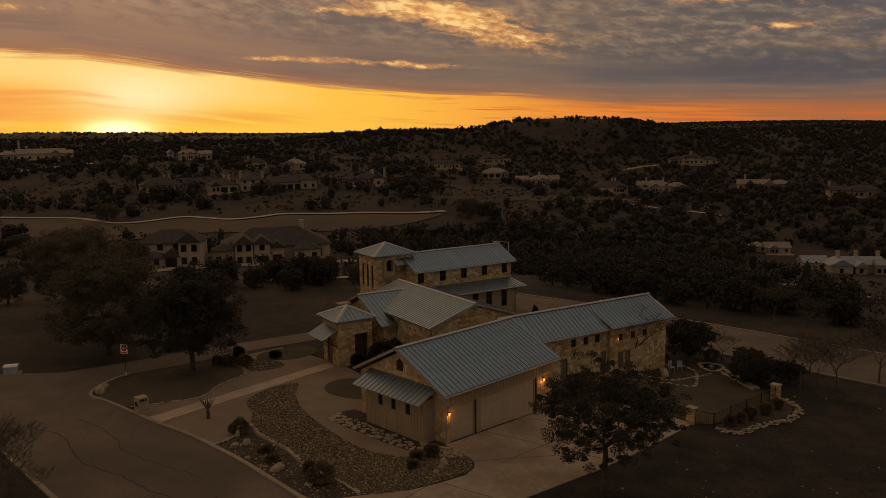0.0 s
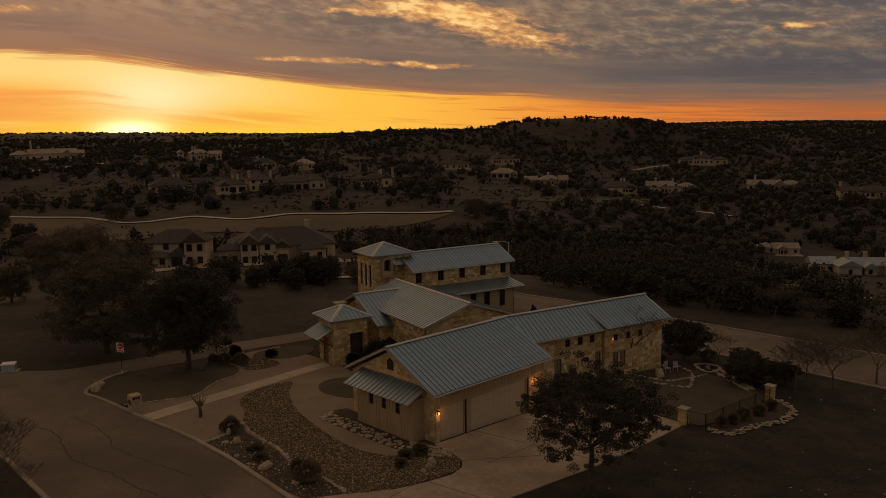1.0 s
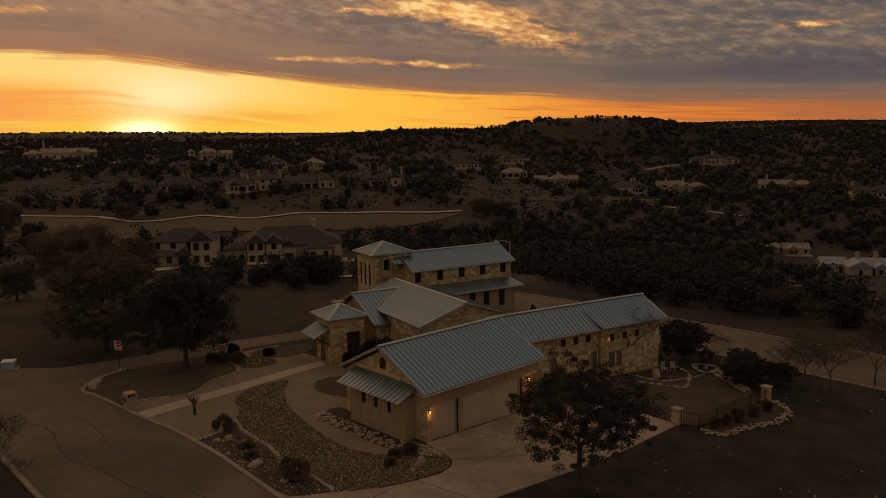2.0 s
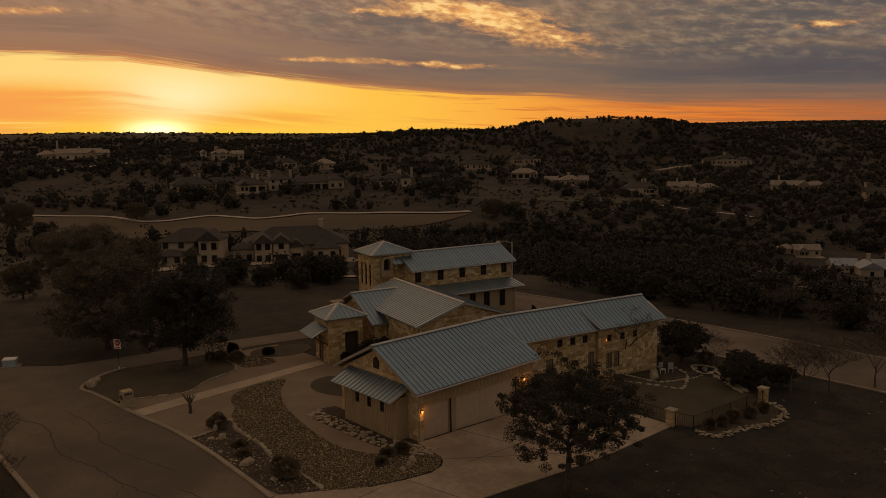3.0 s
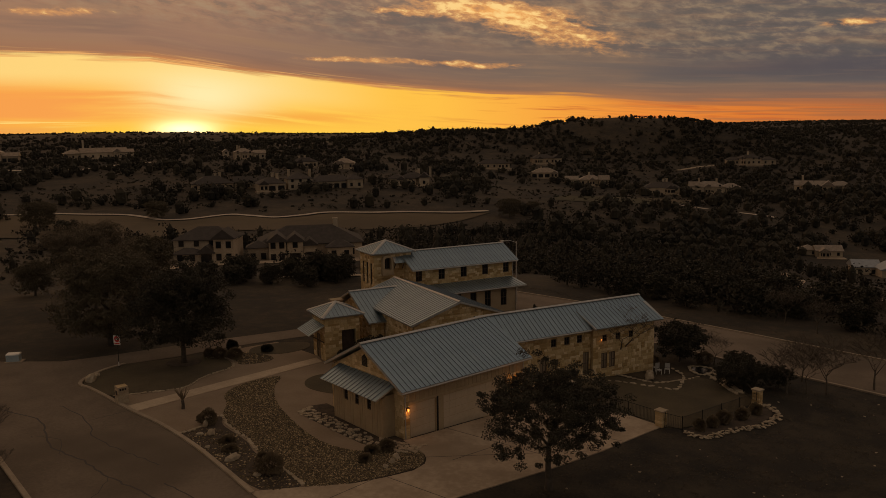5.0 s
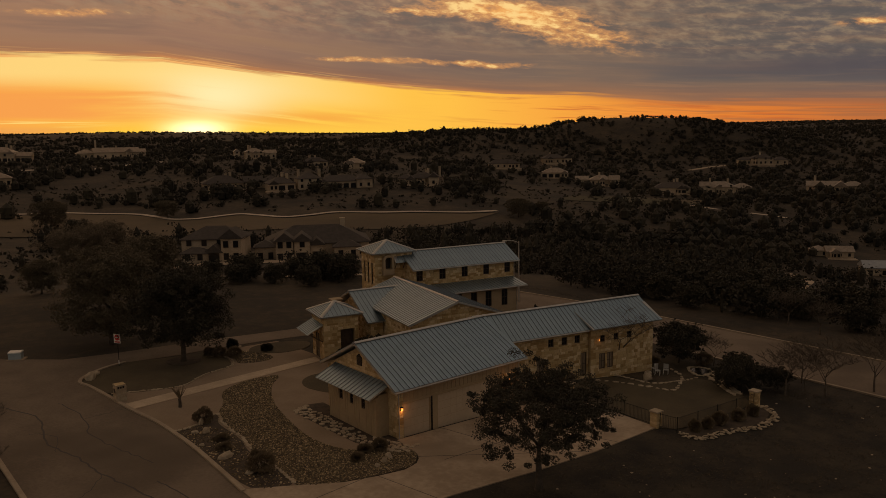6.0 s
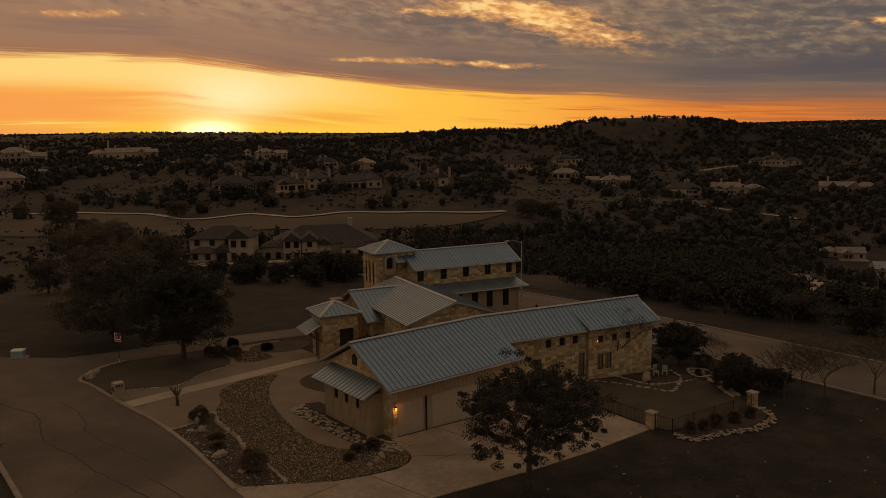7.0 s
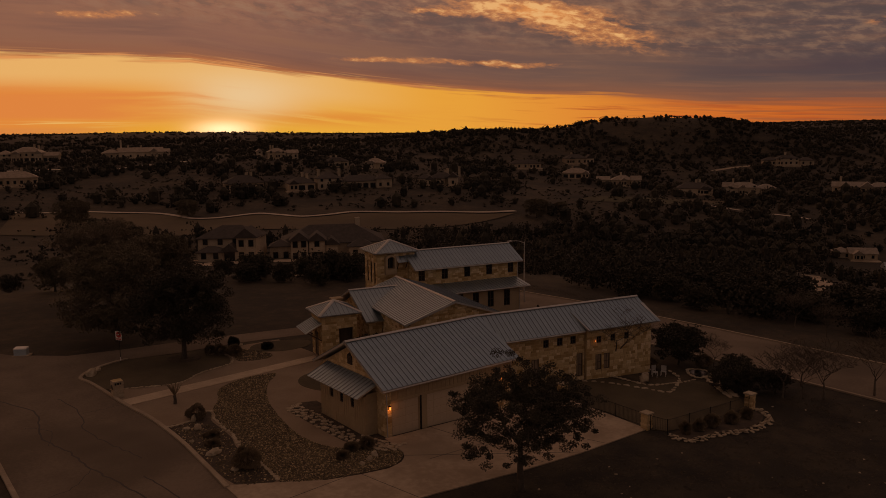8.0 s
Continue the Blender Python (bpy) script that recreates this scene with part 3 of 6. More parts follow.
def roof_slope(f, ridge0, ridge1, eave0, eave1, thick=0.16, label="", material=None):
    """A flat roof plane between a ridge and an eave: a deck with a panel of metal and a standing seam every PANEL metres."""
    r0, r1, e0, e1 = (f @ Vector(p) for p in (ridge0, ridge1, eave0, eave1))
    nrm = (r1 - r0).cross(e0 - r0).normalized()
    if nrm.z < 0:
        nrm = -nrm
    dn = nrm * -thick
    b = Build()
    b.solid([*(r0, r1, e1, e0), *(p + dn for p in (r0, r1, e1, e0))], [(0, 1, 2, 3), (7, 6, 5, 4), (0, 4, 5, 1), (1, 5, 6, 2), (2, 6, 7, 3), (3, 7, 4, 0)])
    deck = part("roof", b, ROOF_TRIM, house, label)
    # panels, each running from the ridge line to the eave line
    ax = (e1 - e0).normalized()
    down = (e0 - r0) - ax * (e0 - r0).dot(ax)
    fall = down.length
    down.normalize()
    xr0, xr1, xe0, xe1 = (ax.dot(p - r0) for p in (r0, r1, e0, e1))
    lo, hi = min(xr0, xe0), max(xr1, xe1)
    n = max(1, round((hi - lo) / PANEL))
    w = (hi - lo) / n
    shared = {}
    for i in range(n):
        x0, x1 = lo + i * w, lo + (i + 1) * w

        def start(x):
            """Distance from the ridge at which the plane begins at x, for hips and valleys."""
            if x < xr0 - 1e-6:
                return fall * (xr0 - x) / (xr0 - xe0)
            if x > xr1 + 1e-6:
                return fall * (x - xr1) / (xe1 - xr1)
            return 0.0

        def end(x):
            if x < xe0 - 1e-6:
                return fall * (x - xr0) / (xe0 - xr0)
            if x > xe1 + 1e-6:
                return fall * (xr1 - x) / (xr1 - xe1)
            return fall

        s0, s1, t0, t1 = start(x0), start(x1), end(x0), end(x1)
        if t0 - s0 < 0.02 and t1 - s1 < 0.02:
            continue
        key = tuple(round(q, 3) for q in (s0, s1, t0, t1))
        if key not in shared:
            g = Build()
            ov = 0.03
            g.solid([(0, s0, 0.012), (w, s1, 0.012), (w, t1 + ov, 0.012), (0, t0 + ov, 0.012), (0, s0, 0.002), (w, s1, 0.002), (w, t1 + ov, 0.002), (0, t0 + ov, 0.002)], [(0, 1, 2, 3), (7, 6, 5, 4), (0, 4, 5, 1), (1, 5, 6, 2), (2, 6, 7, 3), (3, 7, 4, 0)])
            ribs = len(g.f)
            g.box(0, 0.026, s0, t0 + ov, 0.012, 0.05)
            shared[key] = g.mesh("roof_panel", material or ROOF_METAL)
            shared[key].materials.append(SEAM_METAL)
            # ribs get the darker metal that stands in for their shade
            for face in shared[key].polygons[ribs:]:
                face.material_index = 1
        ob = new("roof_panel", shared[key])
        ob.parent = deck
        o = r0 + ax * x0
        mt = Matrix((ax, down, nrm)).transposed().to_4x4()
        ob.matrix_basis = Matrix.Translation(o) @ mt
    return deck


def ridge_cap(f, p, q):
    b = Build(f)
    a, c = Vector(p), Vector(q)
    d = (c - a).normalized()
    s = d.cross(Vector((0, 0, 1))).normalized()
    for k in (-1, 1):
        b.solid([*(a + Vector((0, 0, 0.1)), c + Vector((0, 0, 0.1)), c + s * 0.2 * k + Vector((0, 0, 0.005)), a + s * 0.2 * k + Vector((0, 0, 0.005))),
                 *(a + Vector((0, 0, 0.05)), c + Vector((0, 0, 0.05)), c + s * 0.2 * k - Vector((0, 0, 0.03)), a + s * 0.2 * k - Vector((0, 0, 0.03)))],
                [(0, 1, 2, 3), (7, 6, 5, 4), (0, 4, 5, 1), (1, 5, 6, 2), (2, 6, 7, 3), (3, 7, 4, 0)])
    part("ridge_cap", b, ROOF_TRIM, house)


def gable_roof(f, axis, lo, hi, mid, ridge_z, half, eave_z, label="", sides=(-1, 1), caps=True):
    """A gable roof along axis 'x' or 'y' from lo to hi, the ridge at mid."""
    for s in sides:
        pts = [(lo, mid, ridge_z), (hi, mid, ridge_z), (lo, mid + s * half, eave_z), (hi, mid + s * half, eave_z)]
        if axis == "y":
            pts = [(p[1], p[0], p[2]) for p in pts]
        roof_slope(f, *pts, label=label)
    if caps:
        a, c = (lo, mid, ridge_z), (hi, mid, ridge_z)
        if axis == "y":
            a, c = (a[1], a[0], a[2]), (c[1], c[0], c[2])
        ridge_cap(f, a, c)


def pyramid_roof(f, x0, x1, y0, y1, eave_z, apex_z, label=""):
    cx, cy = (x0 + x1) / 2, (y0 + y1) / 2
    top = (cx, cy, apex_z)
    ring = [(x0, y0, eave_z), (x1, y0, eave_z), (x1, y1, eave_z), (x0, y1, eave_z)]
    for i in range(4):
        a, c = ring[i], ring[(i + 1) % 4]
        mid = Vector(top)
        t = (Vector(c) - Vector(a)).normalized() * 0.005
        roof_slope(f, mid - t, mid + t, a, c, label=label)
        ridge_cap(f, top, a)


I4 = Matrix()
# garage: doors on the south wall, gable to the street
garage_front = wall(I4, (0, 0), (12.6, 0), -0.9, 3.62, SIDING, [(0.62, -0.3, 2.46, 2.8), (3.85, -0.3, 6.4, 2.8)], fill=False, label="tan painted siding above the garage doors")
wall(I4, (12.6, 0), (12.6, 9.6), -0.9, 3.62, LIMESTONE, gable=(4.8, 6.05))
garage_gable = wall(I4, (0, 9.6), (0, 0), -0.9, 3.62, LIMESTONE, gable=(4.8, 6.05), label="rough-cut honey limestone gable wall")
wall(I4, (12.6, 9.6), (0, 9.6), -0.9, 3.62, LIMESTONE)
gable_roof(I4, "x", -0.5, 13.1, 4.8, 6.42, 5.25, 3.8, "grey standing-seam metal roof")


def garage_door(x0, w):
    b = Build()
    b.box(x0, x0 + w, 0.1, 0.16, -0.3, 2.5)
    door = part("garage_door", b, DOOR_PAINT, house, "cream sectional garage door")
    rows, cols = 4, max(4, round(w / 0.62))
    for i in range(rows):
        for j in range(cols):
            g = Build()
            cw, ch = w / cols, 2.45 / rows
            g.box(x0 + j * cw + 0.04, x0 + (j + 1) * cw - 0.04, 0.088, 0.1, 0.05 + i * ch + 0.05, 0.05 + (i + 1) * ch - 0.05)
            part("door_panel", g, DOOR_PAINT, door)
    for i in range(3):
        g = Build()
        zz = 0.05 + (i + 1) * 2.45 / rows
        g.box(x0, x0 + w, 0.094, 0.1, zz - 0.008, zz + 0.008)
        part("section_joint", g, SIDING, door)


garage_door(0.62, 2.46)
garage_door(3.85, 6.4)

# lean-to on the gable wall
wall(I4, (-1.15, 1.05), (-0.01, 1.05), -0.4, 3.25, SIDING, th=0.2, label="board-and-batten lean-to wall")
leanto = wall(I4, (-1.15, 7.6), (-1.15, 1.05), -0.4, 3.1, SIDING, [(1.5, 1.85, 0.5, 0.95), (3.0, 1.85, 0.5, 0.95), (4.6, 1.85, 0.5, 0.95)], th=0.2, bars=(0, 1), label="board-and-batten lean-to wall")
wall(I4, (-0.01, 7.6), (-1.15, 7.6), -0.4, 3.25, SIDING, th=0.2, lead=0)
roof_slope(I4, (0, 8.3, 4.05), (0, 0.75, 4.05), (-1.95, 8.3, 3.2), (-1.95, 0.75, 3.2), thick=0.1, label="metal lean-to roof")

# main hall and its cross gable
M = SKEW
wall(M, (8.5, 29.9), (8.5, 16.0), -1.0, 4.2, LIMESTONE)
wall(M, (8.5, 15.7), (18.1, 15.7), -1.0, 4.2, LIMESTONE, gable=(4.8, 5.85), label="limestone gable of the main hall")
wall(M, (18.1, 16.0), (18.1, 30.2), -1.3, 4.2, LIMESTONE)
wall(M, (18.1, 30.2), (8.5, 30.2), -1.3, 4.2, LIMESTONE, gable=(4.8, 5.85))
gable_roof(M, "y", 15.2, 30.7, 13.3, 6.03, 5.35, 4.25, "grey standing-seam roof of the main hall")
wall(M, (7.0, 31.8), (7.0, 22.6), -1.0, 3.2, LIMESTONE, gable=(4.6, 5.3))
wall(M, (7.0, 22.6), (8.4, 22.6), -1.0, 3.2, LIMESTONE)
gable_roof(M, "x", 6.5, 13.0, 27.6, 5.62, 5.5, 3.25, "grey standing-seam cross gable roof")

# entry tower
wall(M, (2.0, 22.6), (5.65, 22.6), -0.6, 4.3, LIMESTONE, [(1.75, -0.6, 1.5, 3.4)], fill=False, label="limestone entry tower with a deep doorway")
wall(M, (5.65, 22.6), (5.65, 26.3), -0.6, 4.3, LIMESTONE)
wall(M, (5.65, 26.3), (2.0, 26.3), -0.6, 4.3, LIMESTONE)
wall(M, (2.0, 26.3), (2.0, 22.6), -0.6, 4.3, LIMESTONE, [(1.0, -0.3, 1.3, 2.6)], bars=(1, 2))
pyramid_roof(M, 1.55, 6.1, 22.15, 26.7, 4.36, 5.42, "hipped metal roof of the entry tower")
roof_slope(M, (2.0, 26.2, 3.5), (2.0, 22.7, 3.5), (0.3, 26.2, 2.65), (0.3, 22.7, 2.65), thick=0.08, label="metal canopy over the side door")

# bell tower and two-storey wing
wall(M, (12.65, 35.05), (17.5, 35.05), -1.5, 8.1, LIMESTONE, [(1.15, 6.2, 0.9, 1.3)], bars=(1, 0), label="limestone tower wall")
wall(M, (17.5, 35.05), (17.5, 39.35), -1.5, 8.1, LIMESTONE)
wall(M, (17.5, 39.35), (12.65, 39.35), -1.5, 8.1, LIMESTONE)
wall(M, (12.65, 39.35), (12.65, 35.05), -1.5, 8.1, LIMESTONE, [(0.75, 4.3, 0.5, 2.6), (1.95, 4.3, 0.5, 2.6), (3.15, 4.3, 0.5, 2.6)], bars=(0, 3), label="limestone tower wall with slit windows")
pyramid_roof(M, 12.2, 18.0, 34.6, 39.8, 8.16, 9.38, "hipped metal roof of the tower")
wall(M, (16.6, 32.6), (30.6, 32.6), -1.6, 6.2, LIMESTONE, [(x - 16.6 - 0.42, 4.75, 0.84, 1.35) for x in (17.35, 20.4, 23.45, 26.5, 29.55)], label="upper limestone wall of the two-storey wing")
wall(M, (30.6, 32.6), (30.6, 39.0), -1.6, 6.2, LIMESTONE, gable=(3.2, 7.8))
wall(M, (30.6, 39.0), (16.6, 39.0), -1.6, 6.2, LIMESTONE)
wall(M, (16.6, 39.0), (16.6, 32.6), -1.6, 6.2, LIMESTONE, gable=(3.2, 7.8))
gable_roof(M, "x", 16.25, 31.1, 35.8, 8.02, 3.7, 6.27, "grey standing-seam roof of the two-storey wing")
wall(M, (17.6, 29.7), (29.2, 29.7), -1.6, 3.5, STUCCO, lead=0, holes=[(3.0, 1.35, 0.85, 1.95), (5.1, 1.35, 0.85, 1.95), (7.1, 1.35, 0.85, 1.95), (9.35, 1.3, 0.85, 2.0)], label="stucco ground-floor wall")
wall(M, (29.2, 29.7), (29.2, 32.6), -1.6, 3.5, STUCCO)
roof_slope(M, (17.5, 32.6, 4.2), (30.3, 32.6, 4.2), (17.5, 29.15, 3.68), (30.3, 29.15, 3.68), thick=0.12, label="low-pitched metal roof over the ground floor")

# bedroom wing to the east of the garage
wall(M, (12.6, 6.85), (22.6, 6.85), -1.2, 4.0, LIMESTONE, [(4.2, -0.6, 0.8, 2.4), (5.45, 2.75, 0.6, 0.75), (6.95, 2.75, 0.6, 0.75), (8.4, 2.75, 0.6, 0.75), (9.1, -0.45, 0.7, 2.2)], label="limestone wall of the bedroom wing")
wall(M, (22.6, 6.5), (30.1, 6.5), -1.6, 4.1, LIMESTONE, lead=0, holes=[(1.1, 2.6, 0.55, 0.65), (2.7, 2.6, 0.55, 0.65), (4.3, 2.6, 0.55, 0.65), (1.0, 0.0, 0.7, 1.5), (1.95, 0.0, 0.7, 1.5)], label="limestone wall of the bedroom wing")
wall(M, (30.1, 6.5), (30.1, 12.0), -1.6, 3.9, LIMESTONE, gable=(2.75, 5.6))
wall(M, (30.1, 12.0), (12.6, 12.0), -1.6, 3.9, LIMESTONE)
gable_roof(M, "x", 11.5, 30.57, 9.3, 5.92, 3.05, 4.05, "grey standing-seam roof of the bedroom wing")
roof_slope(M, (22.0, 8.35, 5.42), (30.6, 8.35, 5.42), (22.3, 5.75, 4.14), (30.6, 5.75, 4.14), thick=0.14, label="raised metal roof panel over the end bay")


# ---- distance: paths, fairways, streets ----
def drape(name, left, right, lift, material, label, category):
    """A strip of surface between two lines, laid on the land."""
    a, c = curve_pts(left, 8), curve_pts(right, 8)
    n, rows = len(a), 8
    v, f = [], []
    for i in range(n):
        q = c[min(len(c) - 1, round(i * (len(c) - 1) / (n - 1)))]
        for j in range(rows + 1):
            t = j / rows
            x, y = a[i][0] * (1 - t) + q[0] * t, a[i][1] * (1 - t) + q[1] * t
            v.append((x, y, gz(x, y) + lift))
    k = rows + 1
    for i in range(n - 1):
        for j in range(rows):
            f.append((i * k + j, i * k + j + 1, (i + 1) * k + j + 1, (i + 1) * k + j))
    me = bpy.data.meshes.new(name)
    me.from_pydata(v, [], f)
    me.materials.append(material)
    me.shade_smooth()
    return tagged(new(name, me), label, category, kind="structure")


def path_strip(name, pts, w, material, label, category, lift=0.25):
    v = [Vector((*p, 0)) for p in pts]
    left, right = [], []
    for i, p in enumerate(v):
        d = (v[min(i + 1, len(v) - 1)] - v[max(i - 1, 0)]).normalized()
        s = Vector((-d.y, d.x, 0)) * w / 2
        left.append(tuple((p + s).xy))
        right.append(tuple((p - s).xy))
    return drape(name, left, right, lift, material, label, category)


FAIRWAY = surface("fairway_grass", (0.085, 0.062, 0.034), (0.125, 0.09, 0.05), 0.02, 0.95, bump=0.3, bump_scale=3, fine=14, third=(0.07, 0.06, 0.029))
CART_PATH = surface("cart_path_concrete", (0.5, 0.42, 0.33), (0.6, 0.5, 0.4), 0.05, 0.9, bump=0.1)
cart = [(38, 303), (49, 301), (61, 290), (73, 278), (77, 265), (79, 254), (86, 249), (92, 249), (104, 249), (109, 240), (114, 230), (125, 228), (136, 228), (151, 218), (164, 213), (184, 204), (201, 202)]
path_strip("cart_path", [(26, 310)] + cart, 2.6, CART_PATH, "pale winding golf cart path", "path", 0.35)
drape("fairway", [(26, 308)] + [(x - 1, y - 3) for x, y in cart], [(10, 246), (24, 237), (37, 227), (51, 215), (67, 209), (90, 208), (112, 192), (140, 184), (170, 188), (199, 199)], 0.2, FAIRWAY, "dormant straw-coloured fairway", "fairway")
path_strip("cart_path", [(335, 202), (335, 190), (335, 178)], 3.0, CART_PATH, "short pale stretch of cart path", "path")
path_strip("cart_path", [(338, 162), (339, 153), (338, 143)], 3.0, CART_PATH, "short pale stretch of cart path", "path")
drape("fairway", [(262, 222), (290, 234), (323, 232), (350, 222), (368, 204)], [(261, 221), (280, 214), (305, 207), (345, 198), (367, 203)], 0.2, FAIRWAY, "strip of dormant fairway in the valley", "fairway")
path_strip("street", [(40, 480), (76, 473), (92, 466), (112, 459), (137, 474), (163, 487)], 6, CART_PATH, "pale far street between the houses", "road")
path_strip("street", [(481, 292), (500, 289), (517, 283)], 4, KERB, "pale far drive below the hill", "road", 0.1)
path_strip("street", [(204, 73), (165, 50), (117, 29)], 5, CONCRETE, "bare gravel lane through the trees", "road")
path_strip("street", [(128, 27), (116, 14), (108, 2), (100, -20), (98, -60)], 5, CONCRETE, "pale street beyond the thicket", "road")
path_strip("street", [(20, 128), (38, 134), (52, 132), (70, 126), (96, 118)], 7, CONCRETE, "concrete drive before the neighbouring houses", "road", 0.15)
path_strip("street", [(30, 74), (38, 71), (44, 66), (52, 58)], 4, CONCRETE, "pale lane end among the trees", "road", 0.15)


# ---- neighbouring houses ----
FAR_SPOTS = []


def far_block(h, m, w, d, z, roof_mat, wall_mat, hip=True, pitch=0.5, windows=3, storeys=1, over=0.5, arches=False):
    """One wing of a far house: four walls, a roof with eaves and a row of windows for each storey, facing -y."""
    if not hip and w < 8:
        pitch = 0.78
    b = Build(m)
    b.box(-w / 2, w / 2, -d / 2, d / 2, -4.5, z)
    part("wall", b, wall_mat, h)
    x, y = w / 2 + over, d / 2 + over
    r = Build(m)
    if w >= d:
        k = x - y if hip else x
        rz = z + y * pitch
        a, c = (-k, 0, rz), (k, 0, rz)
        low = [(-x, -y, z), (x, -y, z), (x, y, z), (-x, y, z)]
        r.solid([*low, a, c, *[(p[0], p[1], z - 0.2) for p in low]], [(0, 1, 5, 4), (1, 2, 5), (2, 3, 4, 5), (3, 0, 4), (9, 8, 7, 6), (0, 6, 7, 1), (1, 7, 8, 2), (2, 8, 9, 3), (3, 9, 6, 0)])
    else:
        k = y - x if hip else y
        rz = z + x * pitch
        low = [(-x, -y, z), (x, -y, z), (x, y, z), (-x, y, z)]
        r.solid([*low, (0, -k, rz), (0, k, rz), *[(p[0], p[1], z - 0.2) for p in low]], [(0, 1, 4), (1, 2, 5, 4), (2, 3, 5), (3, 0, 4, 5), (9, 8, 7, 6), (0, 6, 7, 1), (1, 7, 8, 2), (2, 8, 9, 3), (3, 9, 6, 0)])
        if not hip:
            g = Build(m)
            g.prism([(-w / 2, -d / 2 - 0.02, z - 0.2), (w / 2, -d / 2 - 0.02, z - 0.2), (0, -d / 2 - 0.02, z + w / 2 * pitch - 0.15)], (0, 0.3, 0))
            part("gable", g, wall_mat, h)
    part("roof", r, roof_mat, h)
    for s in range(storeys):
        for i in range(windows):
            cx = -w / 2 + w * (i + 0.5) / windows
            ww, wh = (min(1.1, w / windows * 0.55), 1.5)
            sill = 0.9 + s * 3.0
            if arches and s == 0:
                ww, wh, sill = w / windows * 0.68, 2.3, 0.1
            fb = Build(m)
            fb.box(cx - ww / 2 - 0.1, cx + ww / 2 + 0.1, -d / 2 - 0.06, -d / 2 + 0.05, sill - 0.1, sill + wh + 0.1)
            win = part("window", fb, DARK_WOOD, h)
            gb = Build(m)
            if arches and s == 0:
                ring = [(cx - ww / 2, -d / 2 - 0.1, sill), (cx + ww / 2, -d / 2 - 0.1, sill)] + [(cx + ww / 2 * math.cos(q), -d / 2 - 0.1, sill + wh * 0.7 + wh * 0.3 * math.sin(q)) for q in [math.pi * j / 6 for j in range(7)]]
                gb.prism(ring, (0, 0.05, 0))
            else:
                gb.box(cx - ww / 2, cx + ww / 2, -d / 2 - 0.1, -d / 2 - 0.05, sill, sill + wh)
            part("pane", gb, GLASS_DARK, win)
    return rz


def chimney(h, m, x, y, z0, z1, mat=None):
    b = Build(m)
    b.box(x - 0.6, x + 0.6, y - 0.5, y + 0.5, z0, z1)
    b.box(x - 0.7, x + 0.7, y - 0.6, y + 0.6, z1, z1 + 0.2)
    part("chimney", b, mat or PALE_WALL, h)


def far_house(x, y, turn, blocks, label, roof_mat, wall_mat=None, stacks=(), dz=0.0, scale=1.0, plain=False):
    """blocks: (dx, dy, width, depth, eave height, hip, windows, storeys, arches, turned)."""
    wall_mat = wall_mat or PALE_WALL
    h = thing("house", label, "house", Matrix.Translation((x, y, gz(x, y) + dz)) @ Matrix.Rotation(radians(turn + ((x * 7 + y * 3) % 23) - 11), 4, "Z") @ Matrix.Scale(scale, 4), group="far houses")
    for dx, dy, w, d, z, hip, win, st, ar, rot in blocks:
        far_block(h, Matrix.Translation((dx, dy, 0)) @ Matrix.Rotation(radians(rot), 4, "Z"), w, d, z * 0.86, roof_mat, wall_mat, hip, windows=win, storeys=st, arches=ar)
    rng = random.Random(int(x * 3 + y))
    bdx, bdy, bw, bd, bz = blocks[0][:5]
    for k in range(0 if plain else rng.choice((1, 2))):
        bx = bdx + rng.uniform(-0.42, 0.42) * bw
        far_block(h, Matrix.Translation((bx, bdy - bd / 2 - 0.6, 0)), rng.uniform(3.2, 5.0), rng.uniform(3.4, 5.5), bz * rng.uniform(0.72, 0.95), roof_mat, wall_mat, False, windows=rng.choice((1, 2)))
    pad = Build()
    pad.box(bdx - bw * 0.62, bdx + bw * 0.55, bdy - bd / 2 - rng.uniform(4, 6), bdy - bd / 2 + 0.2, -3.0, 0.06)
    part("terrace", pad, CONCRETE, h)
    for k in range(0 if plain else rng.choice((0, 1, 2))):
        chimney(h, Matrix(), bdx + rng.uniform(-0.35, 0.35) * bw, bdy + rng.uniform(0, 0.2) * bd, bz * 0.8, bz * 0.86 + bd * 0.25 + rng.uniform(1.0, 2.2))
    for c in stacks:
        chimney(h, Matrix(), *c)
    FAR_SPOTS.append((x, y, 11.5 * scale))
    return h


# the turn brings the fronts to look back over the valley
CREAM = surface("cream_stucco", (0.4, 0.31, 0.21), (0.54, 0.43, 0.31), 0.4, 0.9, bump=0.1)
far_house(50, 144.5, -28, [(-1, 1, 15, 10, 6.4, True, 4, 2, False, 0), (4.6, -5.0, 4.8, 6, 7.2, False, 2, 2, False, 0), (-4.5, -6.0, 6, 4, 3.0, True, 2, 1, False, 0), (0.3, -5.6, 3.6, 4, 3.2, False, 1, 1, True, 0)], "two-storey cream stucco house with a dark hipped roof", SHINGLE, CREAM, dz=0.3, plain=True)
far_house(73, 139.5, -28, [(2, 2, 27, 15, 4.8, True, 5, 1, False, 0), (-6.3, -7.8, 4.3, 6, 6.6, False, 2, 2, False, 0), (-1.9, -7.4, 4.0, 6, 6.4, False, 1, 2, True, 0), (1.8, -6.8, 3.2, 5, 5.0, False, 1, 1, True, 0), (-11.2, -5.6, 5.2, 5, 4.6, True, 2, 1, False, 0), (9.5, -6.4, 6.5, 5, 4.0, True, 2, 1, False, 0)], "broad cream stucco house with a dark hipped roof and gabled bays", SHINGLE, CREAM, stacks=((9, 2, 4, 9.6),), plain=True)
